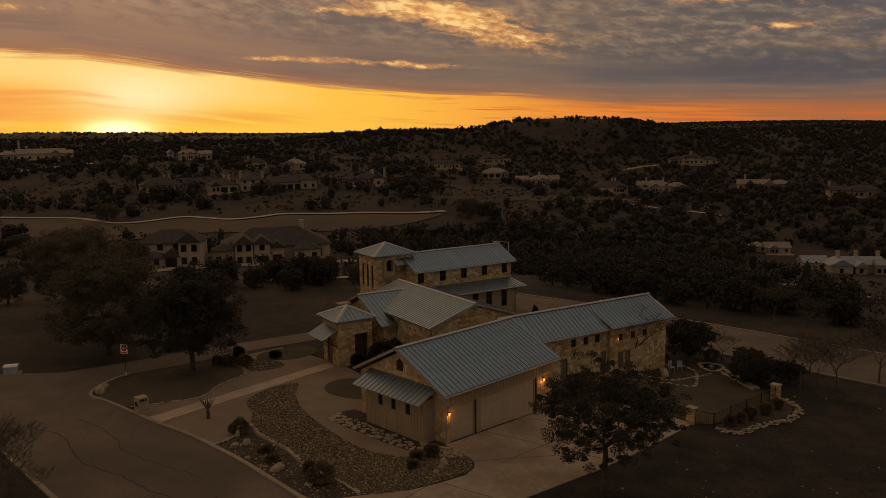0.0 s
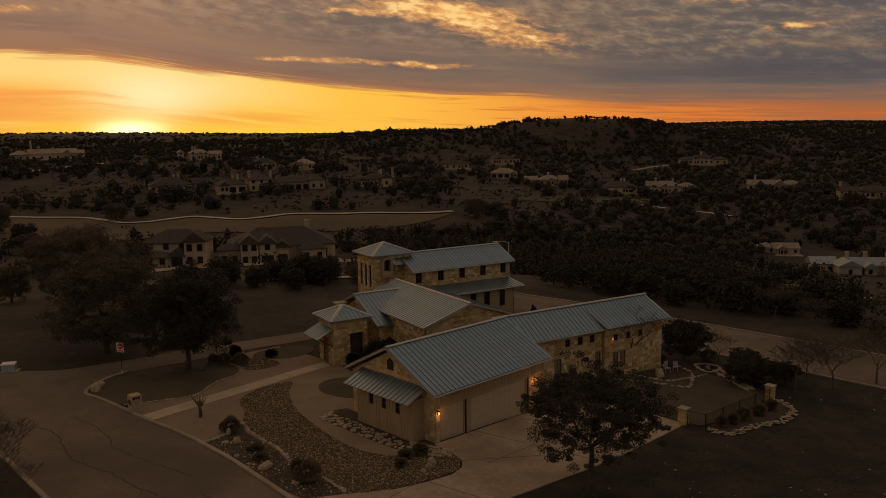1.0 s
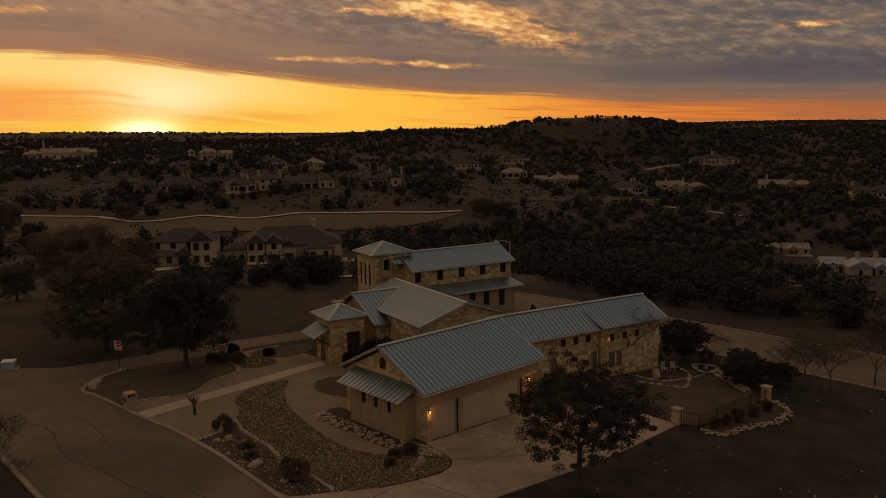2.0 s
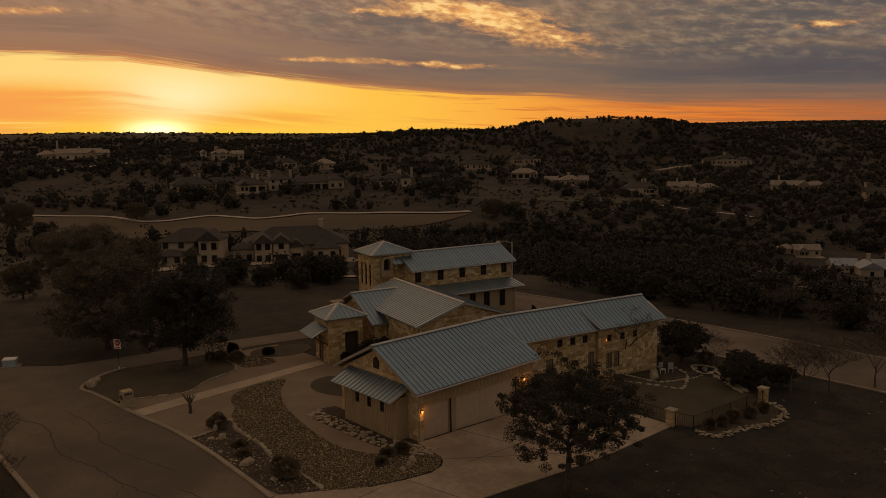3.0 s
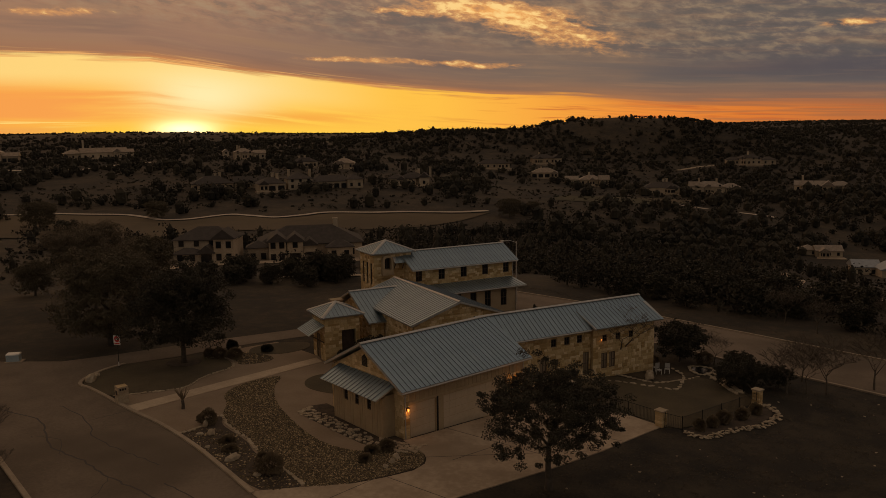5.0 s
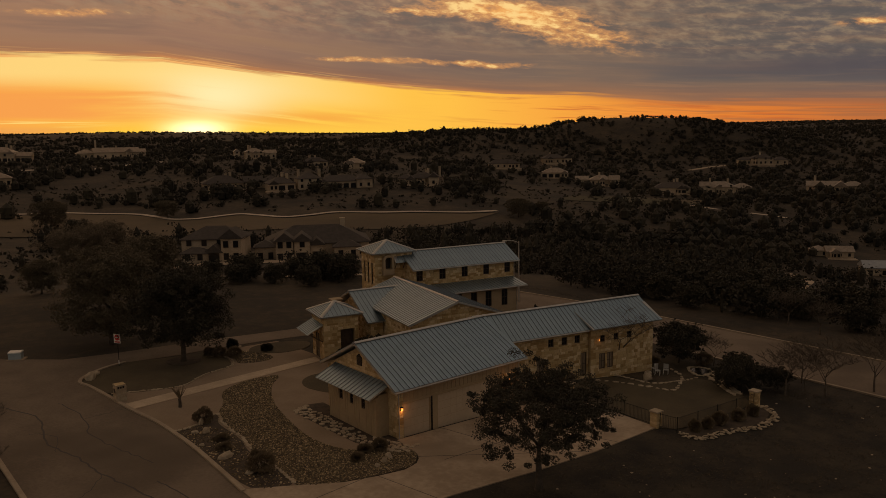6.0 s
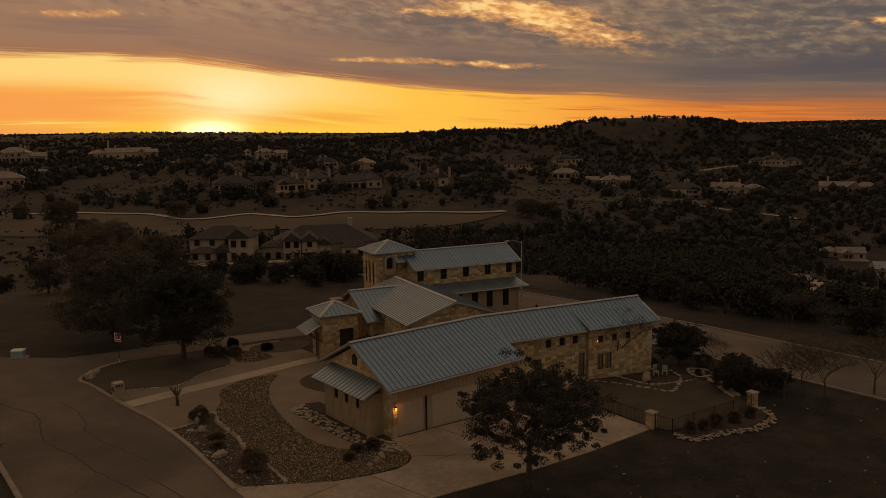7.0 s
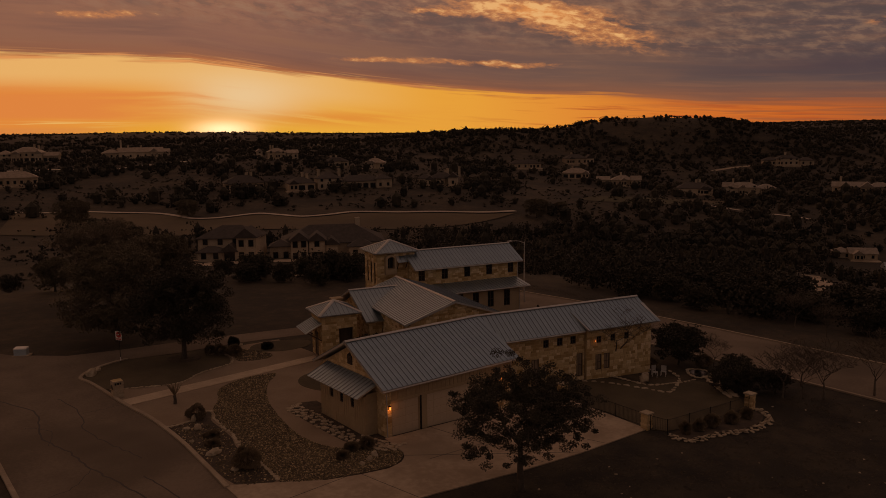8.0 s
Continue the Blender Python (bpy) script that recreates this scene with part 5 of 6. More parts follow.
def scrub():
    """Knee-high to head-high brush dotted over the open slopes of the valley."""
    rng = np.random.default_rng(23)
    n = 16000
    az = np.radians(rng.uniform(-2, 84, n))
    d = np.sqrt(rng.uniform(170 ** 2, 760 ** 2, n))
    x, y = -34.5 + d * np.sin(az), -43.4 + d * np.cos(az)
    patch = np.array([noise.noise(Vector((a / 28, c / 28, 2.3))) + 0.7 * noise.noise(Vector((a / 9, c / 9, 7))) for a, c in zip(x, y)])
    ok = rng.uniform(size=n) < np.clip(0.35 + 1.1 * patch, 0.0, 1.0)
    for p, q in zip(cart[:-1], cart[1:]):
        for r in (0.0, 0.5):
            ok &= np.hypot(x - p[0] - r * (q[0] - p[0]), y - p[1] - r * (q[1] - p[1])) > 11
    for hx, hy, r in FAR_SPOTS:
        ok &= np.hypot(x - hx, y - hy) > r
    for p in ((30, 272), (55, 246), (75, 226), (92, 216), (112, 208), (131, 200), (150, 192), (170, 190), (188, 190)):
        ok &= np.hypot(x - p[0], y - p[1]) > 20
    x, y = x[ok], y[ok]
    k, m = len(x), 11
    w = 0.4 + 1.5 * rng.beta(1.4, 3.2, k)
    u = rng.normal(size=(k, m, 3)) * np.array([0.5, 0.5, 0.22]) * w[:, None, None]
    c = np.stack([x, y, ground_z(x, y) + 0.35 * w], 1)[:, None, :] + u
    c = c.reshape(-1, 3)
    me = leaf_mesh("scrub", c, 0.42, 23, WOODS)
    tagged(new("scrub", me), "low dark brush over the dry slopes", "brush", kind="stuff")


def islands_material():
    """Leaf colours that differ from clump to clump."""
    m = surface("woods_leaf", (0.012, 0.0105, 0.006), (0.054, 0.044, 0.0255), 0.07, 0.85, bump=0.0, fine=9)
    return m


WOODS = islands_material()
FAR_SPOTS += [(60, 120, 16), (72, 118, 18), (88, 122, 12), (276, 74, 16), (255, 60, 16), (238, 50, 17), (218, 42, 15), (198, 36, 12), (250, 80, 11), (228, 70, 8)]
woods()
scrub()


# ---- garden, street and house details ----
def rock_mesh(name, seed, material, sx=1.0, sy=1.0, sz=1.0, cut=True):
    """A faceted stone, about one metre across before scaling."""
    bm = bmesh.new()
    bmesh.ops.create_icosphere(bm, subdivisions=2, radius=0.5)
    for v in bm.verts:
        k = 1 + 0.35 * noise.noise(v.co * 2.2 + Vector((seed * 7.1, 0, 0))) + 0.12 * noise.noise(v.co * 6 + Vector((0, seed * 3.3, 0)))
        v.co = Vector((v.co.x * k * sx, v.co.y * k * sy, max(v.co.z * k * sz, -0.22)))
    me = bpy.data.meshes.new(name)
    bm.to_mesh(me)
    bm.free()
    me.materials.append(material)
    return me


def small_stone(name, seed, material, sz=0.5):
    """A cheap stone of twenty faces."""
    bm = bmesh.new()
    bmesh.ops.create_icosphere(bm, subdivisions=1, radius=0.5)
    rng = random.Random(seed)
    for v in bm.verts:
        k = rng.uniform(0.72, 1.2)
        v.co = Vector((v.co.x * k, v.co.y * k, v.co.z * k * sz))
    me = bpy.data.meshes.new(name)
    bm.to_mesh(me)
    bm.free()
    me.materials.append(material)
    return me


EDGE_STONES = [small_stone("edging_stone", 60 + i, EDGING, 0.55) for i in range(6)]


def edging(pts, step=0.42, size=0.42, label="line of pale limestone edging stones", lift=0.06, stray=0.05):
    """A row of separate stones set along a bed's border."""
    rng = random.Random(len(pts) * 13 + int(pts[0][0] * 10))
    t = thing("stone_edging", label, "edging", group="garden edging")
    line = [Vector((*p, 0)) for p in curve_pts(pts, 12)]
    run, k = 0.0, 0
    for a, c in zip(line[:-1], line[1:]):
        seg = (c - a).length
        while run < seg:
            p = a + (c - a) * (run / seg)
            s = size * rng.uniform(0.7, 1.25)
            ob = new("stone", EDGE_STONES[k % 6])
            ob.parent = t
            ob.matrix_basis = Matrix.Translation((p.x + rng.uniform(-stray, stray), p.y + rng.uniform(-stray, stray), plane_z(p.x) + lift)) @ Matrix.Rotation(math.atan2(c.y - a.y, c.x - a.x) + rng.uniform(-7, 7) * stray, 4, "Z") @ Matrix.Diagonal((s * 1.25, s * 0.75, s * 0.62, 1))
            run += step * rng.uniform(0.85, 1.2)
            k += 1
        run -= seg
    return t


edging([(-13.1, 23.4), (-10.2, 22.5), (-7.5, 22.1), (-4.7, 24.2), (-1.6, 25.4), (-0.4, 27.4), (-0.6, 29.6), (-1.8, 30.2), (-1.4, 31.6)], 0.4, 0.4)
edging([(-12.4, 11.3), (-10.5, 11.7), (-9.4, 13.1), (-8.3, 13.0), (-8.7, 11.2), (-8.9, 8.9), (-9.0, 6.7), (-9.5, 4.6)], 0.42, 0.46, "curved row of limestone blocks round the planting bed")
edging([(-9.7, 1.8), (-9.6, 0.4), (-9.8, -2.4)], 0.42, 0.5, "row of limestone blocks by the dry creek")
RUBBLE = [(17.6, -12.1), (17.8, -13.6), (20.8, -14.2), (23.8, -15.0), (27.0, -14.7), (28.5, -13.1), (28.7, -12.4)]
edging(RUBBLE, 0.24, 0.3, "low rubble border of pale broken stones", 0.05, 0.26)
edging([(px + 0.1, py - 0.22) for px, py in RUBBLE], 0.26, 0.36, "low rubble border of pale broken stones", 0.04, 0.28)
edging([(px, py - 0.1) for px, py in RUBBLE], 0.36, 0.32, "loose upper stones of the rubble border", 0.17, 0.2)
edging([(24.6, 2.8), (26.3, 0.7), (26.9, -2.9), (29.0, -3.9), (31.8, -4.6)], 0.5, 0.5, "winding row of stones across the back yard")
edging([(22.5, 1.9), (24.4, -0.5), (25.8, -3.6), (26.6, -5.4), (28.6, -4.8), (31.0, -3.4), (32.5, -1.2)], 0.75, 0.5, "stepping stones curving over the lawn")
edging([(33.4, -2.7), (34.4, -2.0), (35.4, -2.9), (35.2, -4.1), (33.8, -4.6), (32.6, -4.2), (33.2, -2.9)], 0.4, 0.5, "ring of stones round a small dark pond")
edging([(34.0, -5.0), (32.8, -6.6), (31.6, -8.2), (30.4, -9.7)], 0.36, 0.8, "rocky bank beside the back lawn")
edging([(33.4, -4.6), (32.2, -6.2), (31.0, -7.8), (29.8, -9.6)], 0.4, 0.6, "rocky bank beside the back lawn")
sheet("pond", curve_pts([(33.5, -2.9), (34.4, -2.4), (35.1, -3.2), (34.6, -4.1), (33.4, -4.1)], 5, True), 0.05, GLASS_DARK, "small dark pond ringed by stones", "pond")


def flagstones():
    """Flat pale flags of an informal path beside the garage."""
    t = thing("flagstone_path", "informal path of pale flagstones beside the garage", "path")
    rng = random.Random(4)
    shapes = []
    for i in range(6):
        b = Build()
        n = rng.choice((5, 6, 7))
        ring = [(0.5 * rng.uniform(0.75, 1.1) * math.cos(6.283 * j / n + rng.uniform(-0.2, 0.2)), 0.5 * rng.uniform(0.75, 1.1) * math.sin(6.283 * j / n + rng.uniform(-0.2, 0.2)), 0) for j in range(n)]
        b.prism(ring, (0, 0, 0.09))
        shapes.append(b.mesh("flagstone", EDGING))
    line = curve_pts([(-2.2, 10.4), (-2.5, 9.2), (-2.3, 7.4), (-2.35, 5.4), (-2.3, 3.4), (-2.0, 1.4), (-1.5, -0.4), (-0.9, -1.7), (-0.3, -2.1)], 5)
    k = 0
    for x, y in line:
        for dx in (-0.62, -0.2, 0.2, 0.6):
            if rng.random() < 0.2:
                continue
            ob = new("flagstone", shapes[k % 6])
            ob.parent = t
            s = rng.uniform(0.26, 0.46)
            px, py = x + dx + rng.uniform(-0.12, 0.12), y + rng.uniform(-0.18, 0.18) + dx * 0.3
            ob.matrix_basis = Matrix.Translation((px, py, plane_z(px) + 0.0 + rng.uniform(0.0, 0.03))) @ Matrix.Rotation(rng.uniform(0, 6), 4, "Z") @ Matrix.Diagonal((s * 1.2, s, 1, 1))
            k += 1


flagstones()
sheet("garage_bed", [(-3.0, 9.9), (-1.6, 10.9), (0.0, 10.6), (0.0, 0.0), (-0.2, -1.9), (-1.4, -1.6), (-2.9, 1.2), (-3.05, 4.0), (-3.1, 8.2)], 0.028, MULCH, "dark mulch bed along the garage wall", "planting bed")


def inside(pts, x, y):
    c = False
    for (ax, ay), (bx, by) in zip(pts, pts[1:] + pts[:1]):
        if (ay > y) != (by > y) and x < (bx - ax) * (y - ay) / (by - ay) + ax:
            c = not c
    return c


def river_rocks():
    """Rounded creek stones heaped over the gravel beds; far too many to count."""
    rng = np.random.default_rng(12)
    axes = np.array([(1, 0, 0), (-1, 0, 0), (0, 1, 0), (0, -1, 0), (0, 0, 0.6), (0, 0, -0.6)])
    bv = [axes * 0.55 * rng.uniform(0.7, 1.2, (6, 1)) + rng.uniform(-0.12, 0.12, (6, 3)) for i in range(8)]
    bf = np.array([(0, 2, 4), (2, 1, 4), (1, 3, 4), (3, 0, 4), (2, 0, 5), (1, 2, 5), (3, 1, 5), (0, 3, 5)])
    areas = [(curve_pts(river_left + river_right, 4, True), 24000, 0.095), (curve_pts([(-0.2, 26.0), (2.4, 25.4), (3.6, 27.0), (1.6, 30.8), (-0.9, 31.2), (0.2, 28.6)], 4, True), 700, 0.16), (curve_pts([(-12.35, 11.0), (-10.5, 11.4), (-9.2, 8.9), (-9.4, 6.7), (-9.8, 4.4), (-9.8, 0.8), (-10.1, -2.2), (-12.2, -1.1), (-12.3, 4.0)], 4, True), 900, 0.13)]
    V, F, cnt = [], [], 0
    for poly, n, size in areas:
        xs, ys = [p[0] for p in poly], [p[1] for p in poly]
        made = 0
        while made < n:
            x, y = rng.uniform(min(xs), max(xs)), rng.uniform(min(ys), max(ys))
            if not inside(poly, x, y):
                continue
            i = int(rng.integers(0, 8))
            s = size * rng.uniform(0.45, 1.5)
            w = rng.uniform(0, 6.28)
            c, q = math.cos(w), math.sin(w)
            v = bv[i] * s
            v = np.stack([v[:, 0] * c - v[:, 1] * q + x, v[:, 0] * q + v[:, 1] * c + y, v[:, 2] + plane_z(x) + 0.045], 1)
            V.append(v)
            F.append(bf + cnt)
            cnt += len(v)
            made += 1
    me = bpy.data.meshes.new("river_rocks")
    me.from_pydata(np.concatenate(V).tolist(), [], np.concatenate(F).tolist())
    me.materials.append(ISLAND_ROCK)
    tagged(new("river_rocks", me), "rounded brown creek stones heaped in the dry bed", "gravel", kind="stuff")


def island_material(name, tones, rough=0.9, scale=1.2):
    """Colour drawn piece by piece for joined stones."""
    m = bpy.data.materials.new(name)
    m.use_nodes = True
    t = m.node_tree
    b = t.nodes["Principled BSDF"]
    geo = t.nodes.new("ShaderNodeNewGeometry")
    rnd = Val(t, geo.outputs["Random Per Island"])
    co = t.nodes.new("ShaderNodeTexCoord")
    n = noise_tex(t, Val(t, co.outputs["Object"]), scale * 6, 5, 0.65)
    col = mix_col(t, rnd.step(0.0, 0.55), tones[0], tones[1])
    col = mix_col(t, rnd.step(0.6, 1.0), col, tones[2])
    col = mix_col(t, n.step(0.35, 0.7) * 0.4, col, tuple(c * 0.6 for c in tones[1]))
    t.links.new(col.sock, b.inputs["Base Color"])
    b.inputs["Roughness"].default_value = rough
    bn = t.nodes.new("ShaderNodeBump")
    bn.inputs["Strength"].default_value, bn.inputs["Distance"].default_value = 0.4, 0.02
    t.links.new(n.sock, bn.inputs["Height"])
    t.links.new(bn.outputs[0], b.inputs["Normal"])
    return m


ISLAND_ROCK = island_material("creek_stone", ((0.04, 0.029, 0.015), (0.19, 0.138, 0.07), (0.62, 0.47, 0.28)))
STONE_FACE = island_material("limestone_facing", ((0.4, 0.255, 0.095), (0.64, 0.47, 0.24), (0.84, 0.68, 0.43)))
river_rocks()


def boulder(x, y, sx, sy, sz, seed, turn=0, label="weathered pale limestone boulder on the ground"):
    ob = new("boulder", rock_mesh("boulder", seed, EDGING, 1, 1, 1))
    ob.matrix_basis = Matrix.Translation((x, y, plane_z(x) + 0.2 * sz)) @ Matrix.Rotation(radians(turn), 4, "Z") @ Matrix.Diagonal((sx, sy, sz, 1))
    tagged(ob, label, "boulder", "boulders")


for spec in ((-11.4, 4.4, 1.25, 0.75, 0.6, 1, 20), (-10.6, 9.7, 0.75, 0.6, 0.7, 2, 70), (-11.3, 10.1, 0.55, 0.45, 0.4, 3, 10), (-10.2, 11.6, 0.5, 0.35, 0.9, 4, 40), (-11.4, 0.9, 0.6, 0.5, 0.35, 5, 120), (-10.55, 1.3, 0.35, 0.35, 0.8, 6, 0), (-3.3, -2.9, 0.5, 0.45, 0.5, 7, 30), (-2.6, -2.5, 0.6, 0.4, 0.6, 8, 100), (-4.1, -3.3, 0.4, 0.35, 0.4, 9, 60), (-13.3, 29.2, 1.5, 0.9, 1.0, 10, 50), (-12.4, 30.4, 0.7, 0.5, 0.5, 11, 80), (-11.9, 7.4, 0.4, 0.35, 0.3, 12, 0), (-11.0, 6.5, 0.35, 0.3, 0.3, 13, 30), (27.6, -2.0, 1.1, 0.9, 1.0, 14, 20), (28.8, -1.2, 0.9, 0.7, 0.8, 15, 60), (2.0, 31.8, 1.4, 0.6, 0.35, 16, 10), (-0.6, 31.9, 0.8, 0.5, 0.4, 17, 40)):
    boulder(*spec)


def bush(name, label, x, y, w, h, seed, leaves=2600, leaf=0.07, material=None):
    """A rounded shrub: short stems and a mass of small leaves with an uneven outline."""
    w, h = w * 0.88, h * 0.88
    t = thing(name, label, "shrub", Matrix.Translation((x, y, plane_z(x))), group="shrubs")
    g = np.random.default_rng(seed)
    b = Build()
    for i in range(6):
        a = 6.283 * i / 6
        b.tube([(0, 0, -0.1), (0.2 * w * math.cos(a), 0.2 * w * math.sin(a), h * 0.35), (0.36 * w * math.cos(a), 0.36 * w * math.sin(a), h * 0.7)], [0.03, 0.02, 0.01], 4)
    part("stem", b, BARK, t)
    d = g.normal(size=(leaves, 3))
    d /= np.linalg.norm(d, axis=1)[:, None]
    r = g.uniform(0.55, 1.0, leaves)[:, None] ** 0.5 * (1 + 0.15 * np.sin(4 * d[:, :1] + seed) + 0.12 * np.sin(7 * d[:, 1:2]))
    p = d * r * np.array([w / 2, w / 2, h * 0.52]) + np.array([0, 0, h * 0.5])
    p[:, 2] = np.maximum(p[:, 2], 0.03)
    part("foliage", leaf_mesh("foliage", p, leaf, seed, material or SHRUB_LEAF), None, t)
    return t


for i, (x, y, w, h) in enumerate(((-10.6, 0.7, 1.9, 1.5), (-9.8, 12.1, 1.7, 1.2), (-10.1, 2.6, 1.1, 0.8), (-2.2, -0.9, 1.3, 0.9), (-3.3, -0.6, 1.2, 0.6), (-4.6, -1.6, 0.9, 0.6), (-10.9, 5.9, 1.1, 0.5), (-10.3, 7.6, 1.3, 0.5), (0.3, 28.4, 2.0, 1.2), (-0.7, 29.6, 1.7, 1.1), (-1.4, 30.4, 1.4, 1.0), (22.0, -12.9, 1.3, 1.2), (24.0, -13.3, 1.2, 1.1), (20.4, -12.8, 1.0, 1.0), (26.0, -13.4, 1.1, 1.0), (19.0, -12.6, 1.0, 1.0), (27.5, 1.6, 2.2, 1.8), (25.5, 3.0, 1.6, 1.3), (29.6, 0.8, 1.6, 1.4), (13.6, 1.4, 1.5, 1.3), (15.2, 0.6, 1.4, 1.0), (19.6, 1.9, 1.6, 1.0), (21.5, 2.4, 1.4, 0.9), (32.0, 0.6, 1.5, 1.2), (36.6, -2.2, 1.8, 1.4))):
    bush("shrub", "clipped rounded brown-green shrub in the garden" if i < 2 else "low dull-green shrub in a garden bed", x, y, w, h, 100 + i)
for x, y, w, h in ((8.6, 20.8, 1.6, 1.3), (9.3, 18.0, 3.0, 3.2), (10.9, 17.6, 2.6, 3.0), (1.6, 31.6, 1.2, 1.2), (4.2, 28.9, 1.2, 0.8)):
    bush("entry_shrub", "dense evergreen shrub beside the entry court", x, y, w, h, int(x * 10), 5000, 0.09, LEAF)
for x, y, h in ((31.4, 20.6, 2.4), (36.0, 20.6, 2.6), (30.0, 21.4, 1.8)):
    bush("cypress", "narrow dark cypress against the rear wing", x, y, 1.0, h, int(x * 7), 3200, 0.08, LEAF)


def agave(x, y):
    """A tall yucca: a stub of trunk and a fan of stiff blades."""
    t = thing("yucca", "tall dark yucca with stiff upright blades", "plant", Matrix.Translation((x, y, plane_z(x))))
    b = Build()
    b.tube([(0, 0, -0.1), (0.02, 0, 0.4), (0, 0.02, 0.75)], [0.16, 0.13, 0.12], 7)
    part("trunk", b, BARK, t)
    rng = random.Random(2)
    for i in range(26):
        w = rng.uniform(0, 6.283)
        lean = rng.uniform(0.15, 0.75)
        L = rng.uniform(0.9, 1.5)
        d = Vector((math.cos(w) * lean, math.sin(w) * lean, 1)).normalized()
        s = Vector((-math.sin(w), math.cos(w), 0)) * 0.05
        p0, p1, p2 = Vector((0, 0, 0.7)), Vector((0, 0, 0.7)) + d * L * 0.6, Vector((0, 0, 0.7)) + d * L
        b = Build()
        b.solid([p0 - s, p0 + s, p1 + s * 0.8, p1 - s * 0.8, p2, p1 + d.cross(s).normalized() * 0.02], [(0, 1, 2, 3), (3, 2, 4), (0, 3, 5), (1, 5, 2), (0, 5, 1), (3, 4, 5), (2, 5, 4)])
        part("blade", b, SHRUB_LEAF, t)


agave(-9.9, 16.6)


def stone_pier(x, y, w, h, label, cap=True, turn=0.0, group="stone piers", block=None):
    """A pier of stacked limestone courses with a slab on top."""
    t = thing("stone_pier", label, "pier", Matrix.Translation((x, y, plane_z(x) - 0.1)) @ Matrix.Rotation(radians(turn), 4, "Z"), group=group)
    rng = random.Random(int(x * 31))
    core = Build()
    core.box(-w / 2 + 0.03, w / 2 - 0.03, -w / 2 + 0.03, w / 2 - 0.03, 0, h)
    part("core", core, LIMESTONE, t)
    z = 0
    while z < h - 0.05:
        c = min(rng.uniform(0.16, 0.26), h - z)
        cut = rng.uniform(-0.2, 0.2) * w
        for x0, x1 in ((-w / 2, cut), (cut, w / 2)):
            b = Build()
            j = rng.uniform(-0.012, 0.012)
            b.box(x0 + 0.008 - j, x1 - 0.008 + j, -w / 2 - j, w / 2 + j, z + 0.008, z + c - 0.008)
            part("block", b, block or STONE_BLOCK, t)
        z += c
    if cap:
        b = Build()
        b.box(-w / 2 - 0.08, w / 2 + 0.08, -w / 2 - 0.08, w / 2 + 0.08, h, h + 0.1)
        part("cap_slab", b, EDGING, t)
    return t


mailbox = stone_pier(-13.15, 21.3, 0.85, 1.55, "pale limestone mailbox pier with a rough top beside the walk", False, block=EDGING)
b = Build()
b.box(-0.45, -0.425, -0.18, 0.18, 0.85, 1.2)
part("mail_door", b, IRON, mailbox)
for i in range(3):
    b = Build()
    b.box(-0.3 + i * 0.2, -0.16 + i * 0.2, -0.45, -0.43, 1.25, 1.42)
    part("number_bar", b, IRON, mailbox)
stone_pier(17.45, -10.15, 0.64, 1.35, "square limestone gate pier with a slab cap")
stone_pier(28.5, -12.2, 0.64, 1.4, "square limestone fence pier with a slab cap")
stone_pier(17.6, -1.1, 0.64, 1.4, "square limestone pier at the yard gate")


def fence(p, q, label, gap=0.13, h=1.15):
    """Black iron railing: posts, two rails, and thin bars."""
    a, c = Vector((*p, plane_z(p[0]))), Vector((*q, plane_z(q[0])))
    L = (c - a).length
    d = (c - a) / L
    t = thing("iron_fence", label, "fence", group="yard fence")
    n = max(1, round(L / 2.4))
    for i in range(n + 1):
        o = a + d * (L * i / n)
        b = Build()
        b.tube([o - Vector((0, 0, 0.15)), o + Vector((0, 0, h + 0.1))], [0.04, 0.04], 4)
        part("post", b, IRON, t)
    for z in (0.15, h):
        b = Build()
        b.tube([a + Vector((0, 0, z)), c + Vector((0, 0, z))], [0.022, 0.022], 4)
        part("rail", b, IRON, t)
    g = Build()
    g.tube([(0, 0, 0.1), (0, 0, h)], [0.01, 0.01], 3)
    me = g.mesh("bar", IRON)
    k = int(L / gap)
    for i in range(1, k):
        ob = new("bar", me)
        ob.parent = t
        ob.location = a + d * (L * i / k)


fence((17.6, -1.5), (17.5, -9.8), "black iron railing beside the driveway")
fence((17.5, -10.5), (17.7, -11.9), "short black iron railing at the corner")
fence((17.7, -11.9), (28.2, -12.3), "black iron railing along the back lawn")
fence((28.6, -11.8), (30.6, -9.8), "black iron railing up to the rocky bank")


def wall_lamp(m, label, power=6.0):
    """A lantern on a back plate with a lit glass."""
    t = thing("wall_lamp", label, "lamp", m, group="wall lamps")
    b = Build()
    b.box(-0.07, 0.07, -0.02, 0.0, -0.15, 0.15)
    part("back_plate", b, IRON, t)
    b = Build()
    b.tube([(0, -0.02, 0.12), (0, -0.1, 0.2), (0, -0.16, 0.17)], [0.012] * 3, 5)
    part("arm", b, IRON, t)
    b = Build()
    b.tube([(0, -0.16, 0.2), (0, -0.16, 0.14), (0, -0.16, 0.13)], [0.03, 0.12, 0.12], 8)
    part("hood", b, IRON, t)
    b = Build()
    b.tube([(0, -0.16, 0.12), (0, -0.16, 0.0), (0, -0.16, -0.1)], [0.075, 0.08, 0.05], 8)
    part("glass", b, LAMP_GLOW, t)
    l = new("lamp_light", bpy.data.lights.new("lamp_light", "POINT"))
    l.data.energy, l.data.color, l.data.shadow_soft_size = power, (1.0, 0.36, 0.08), 0.08
    l.parent = t
    l.location = (0, -0.3, -0.1)
    return t


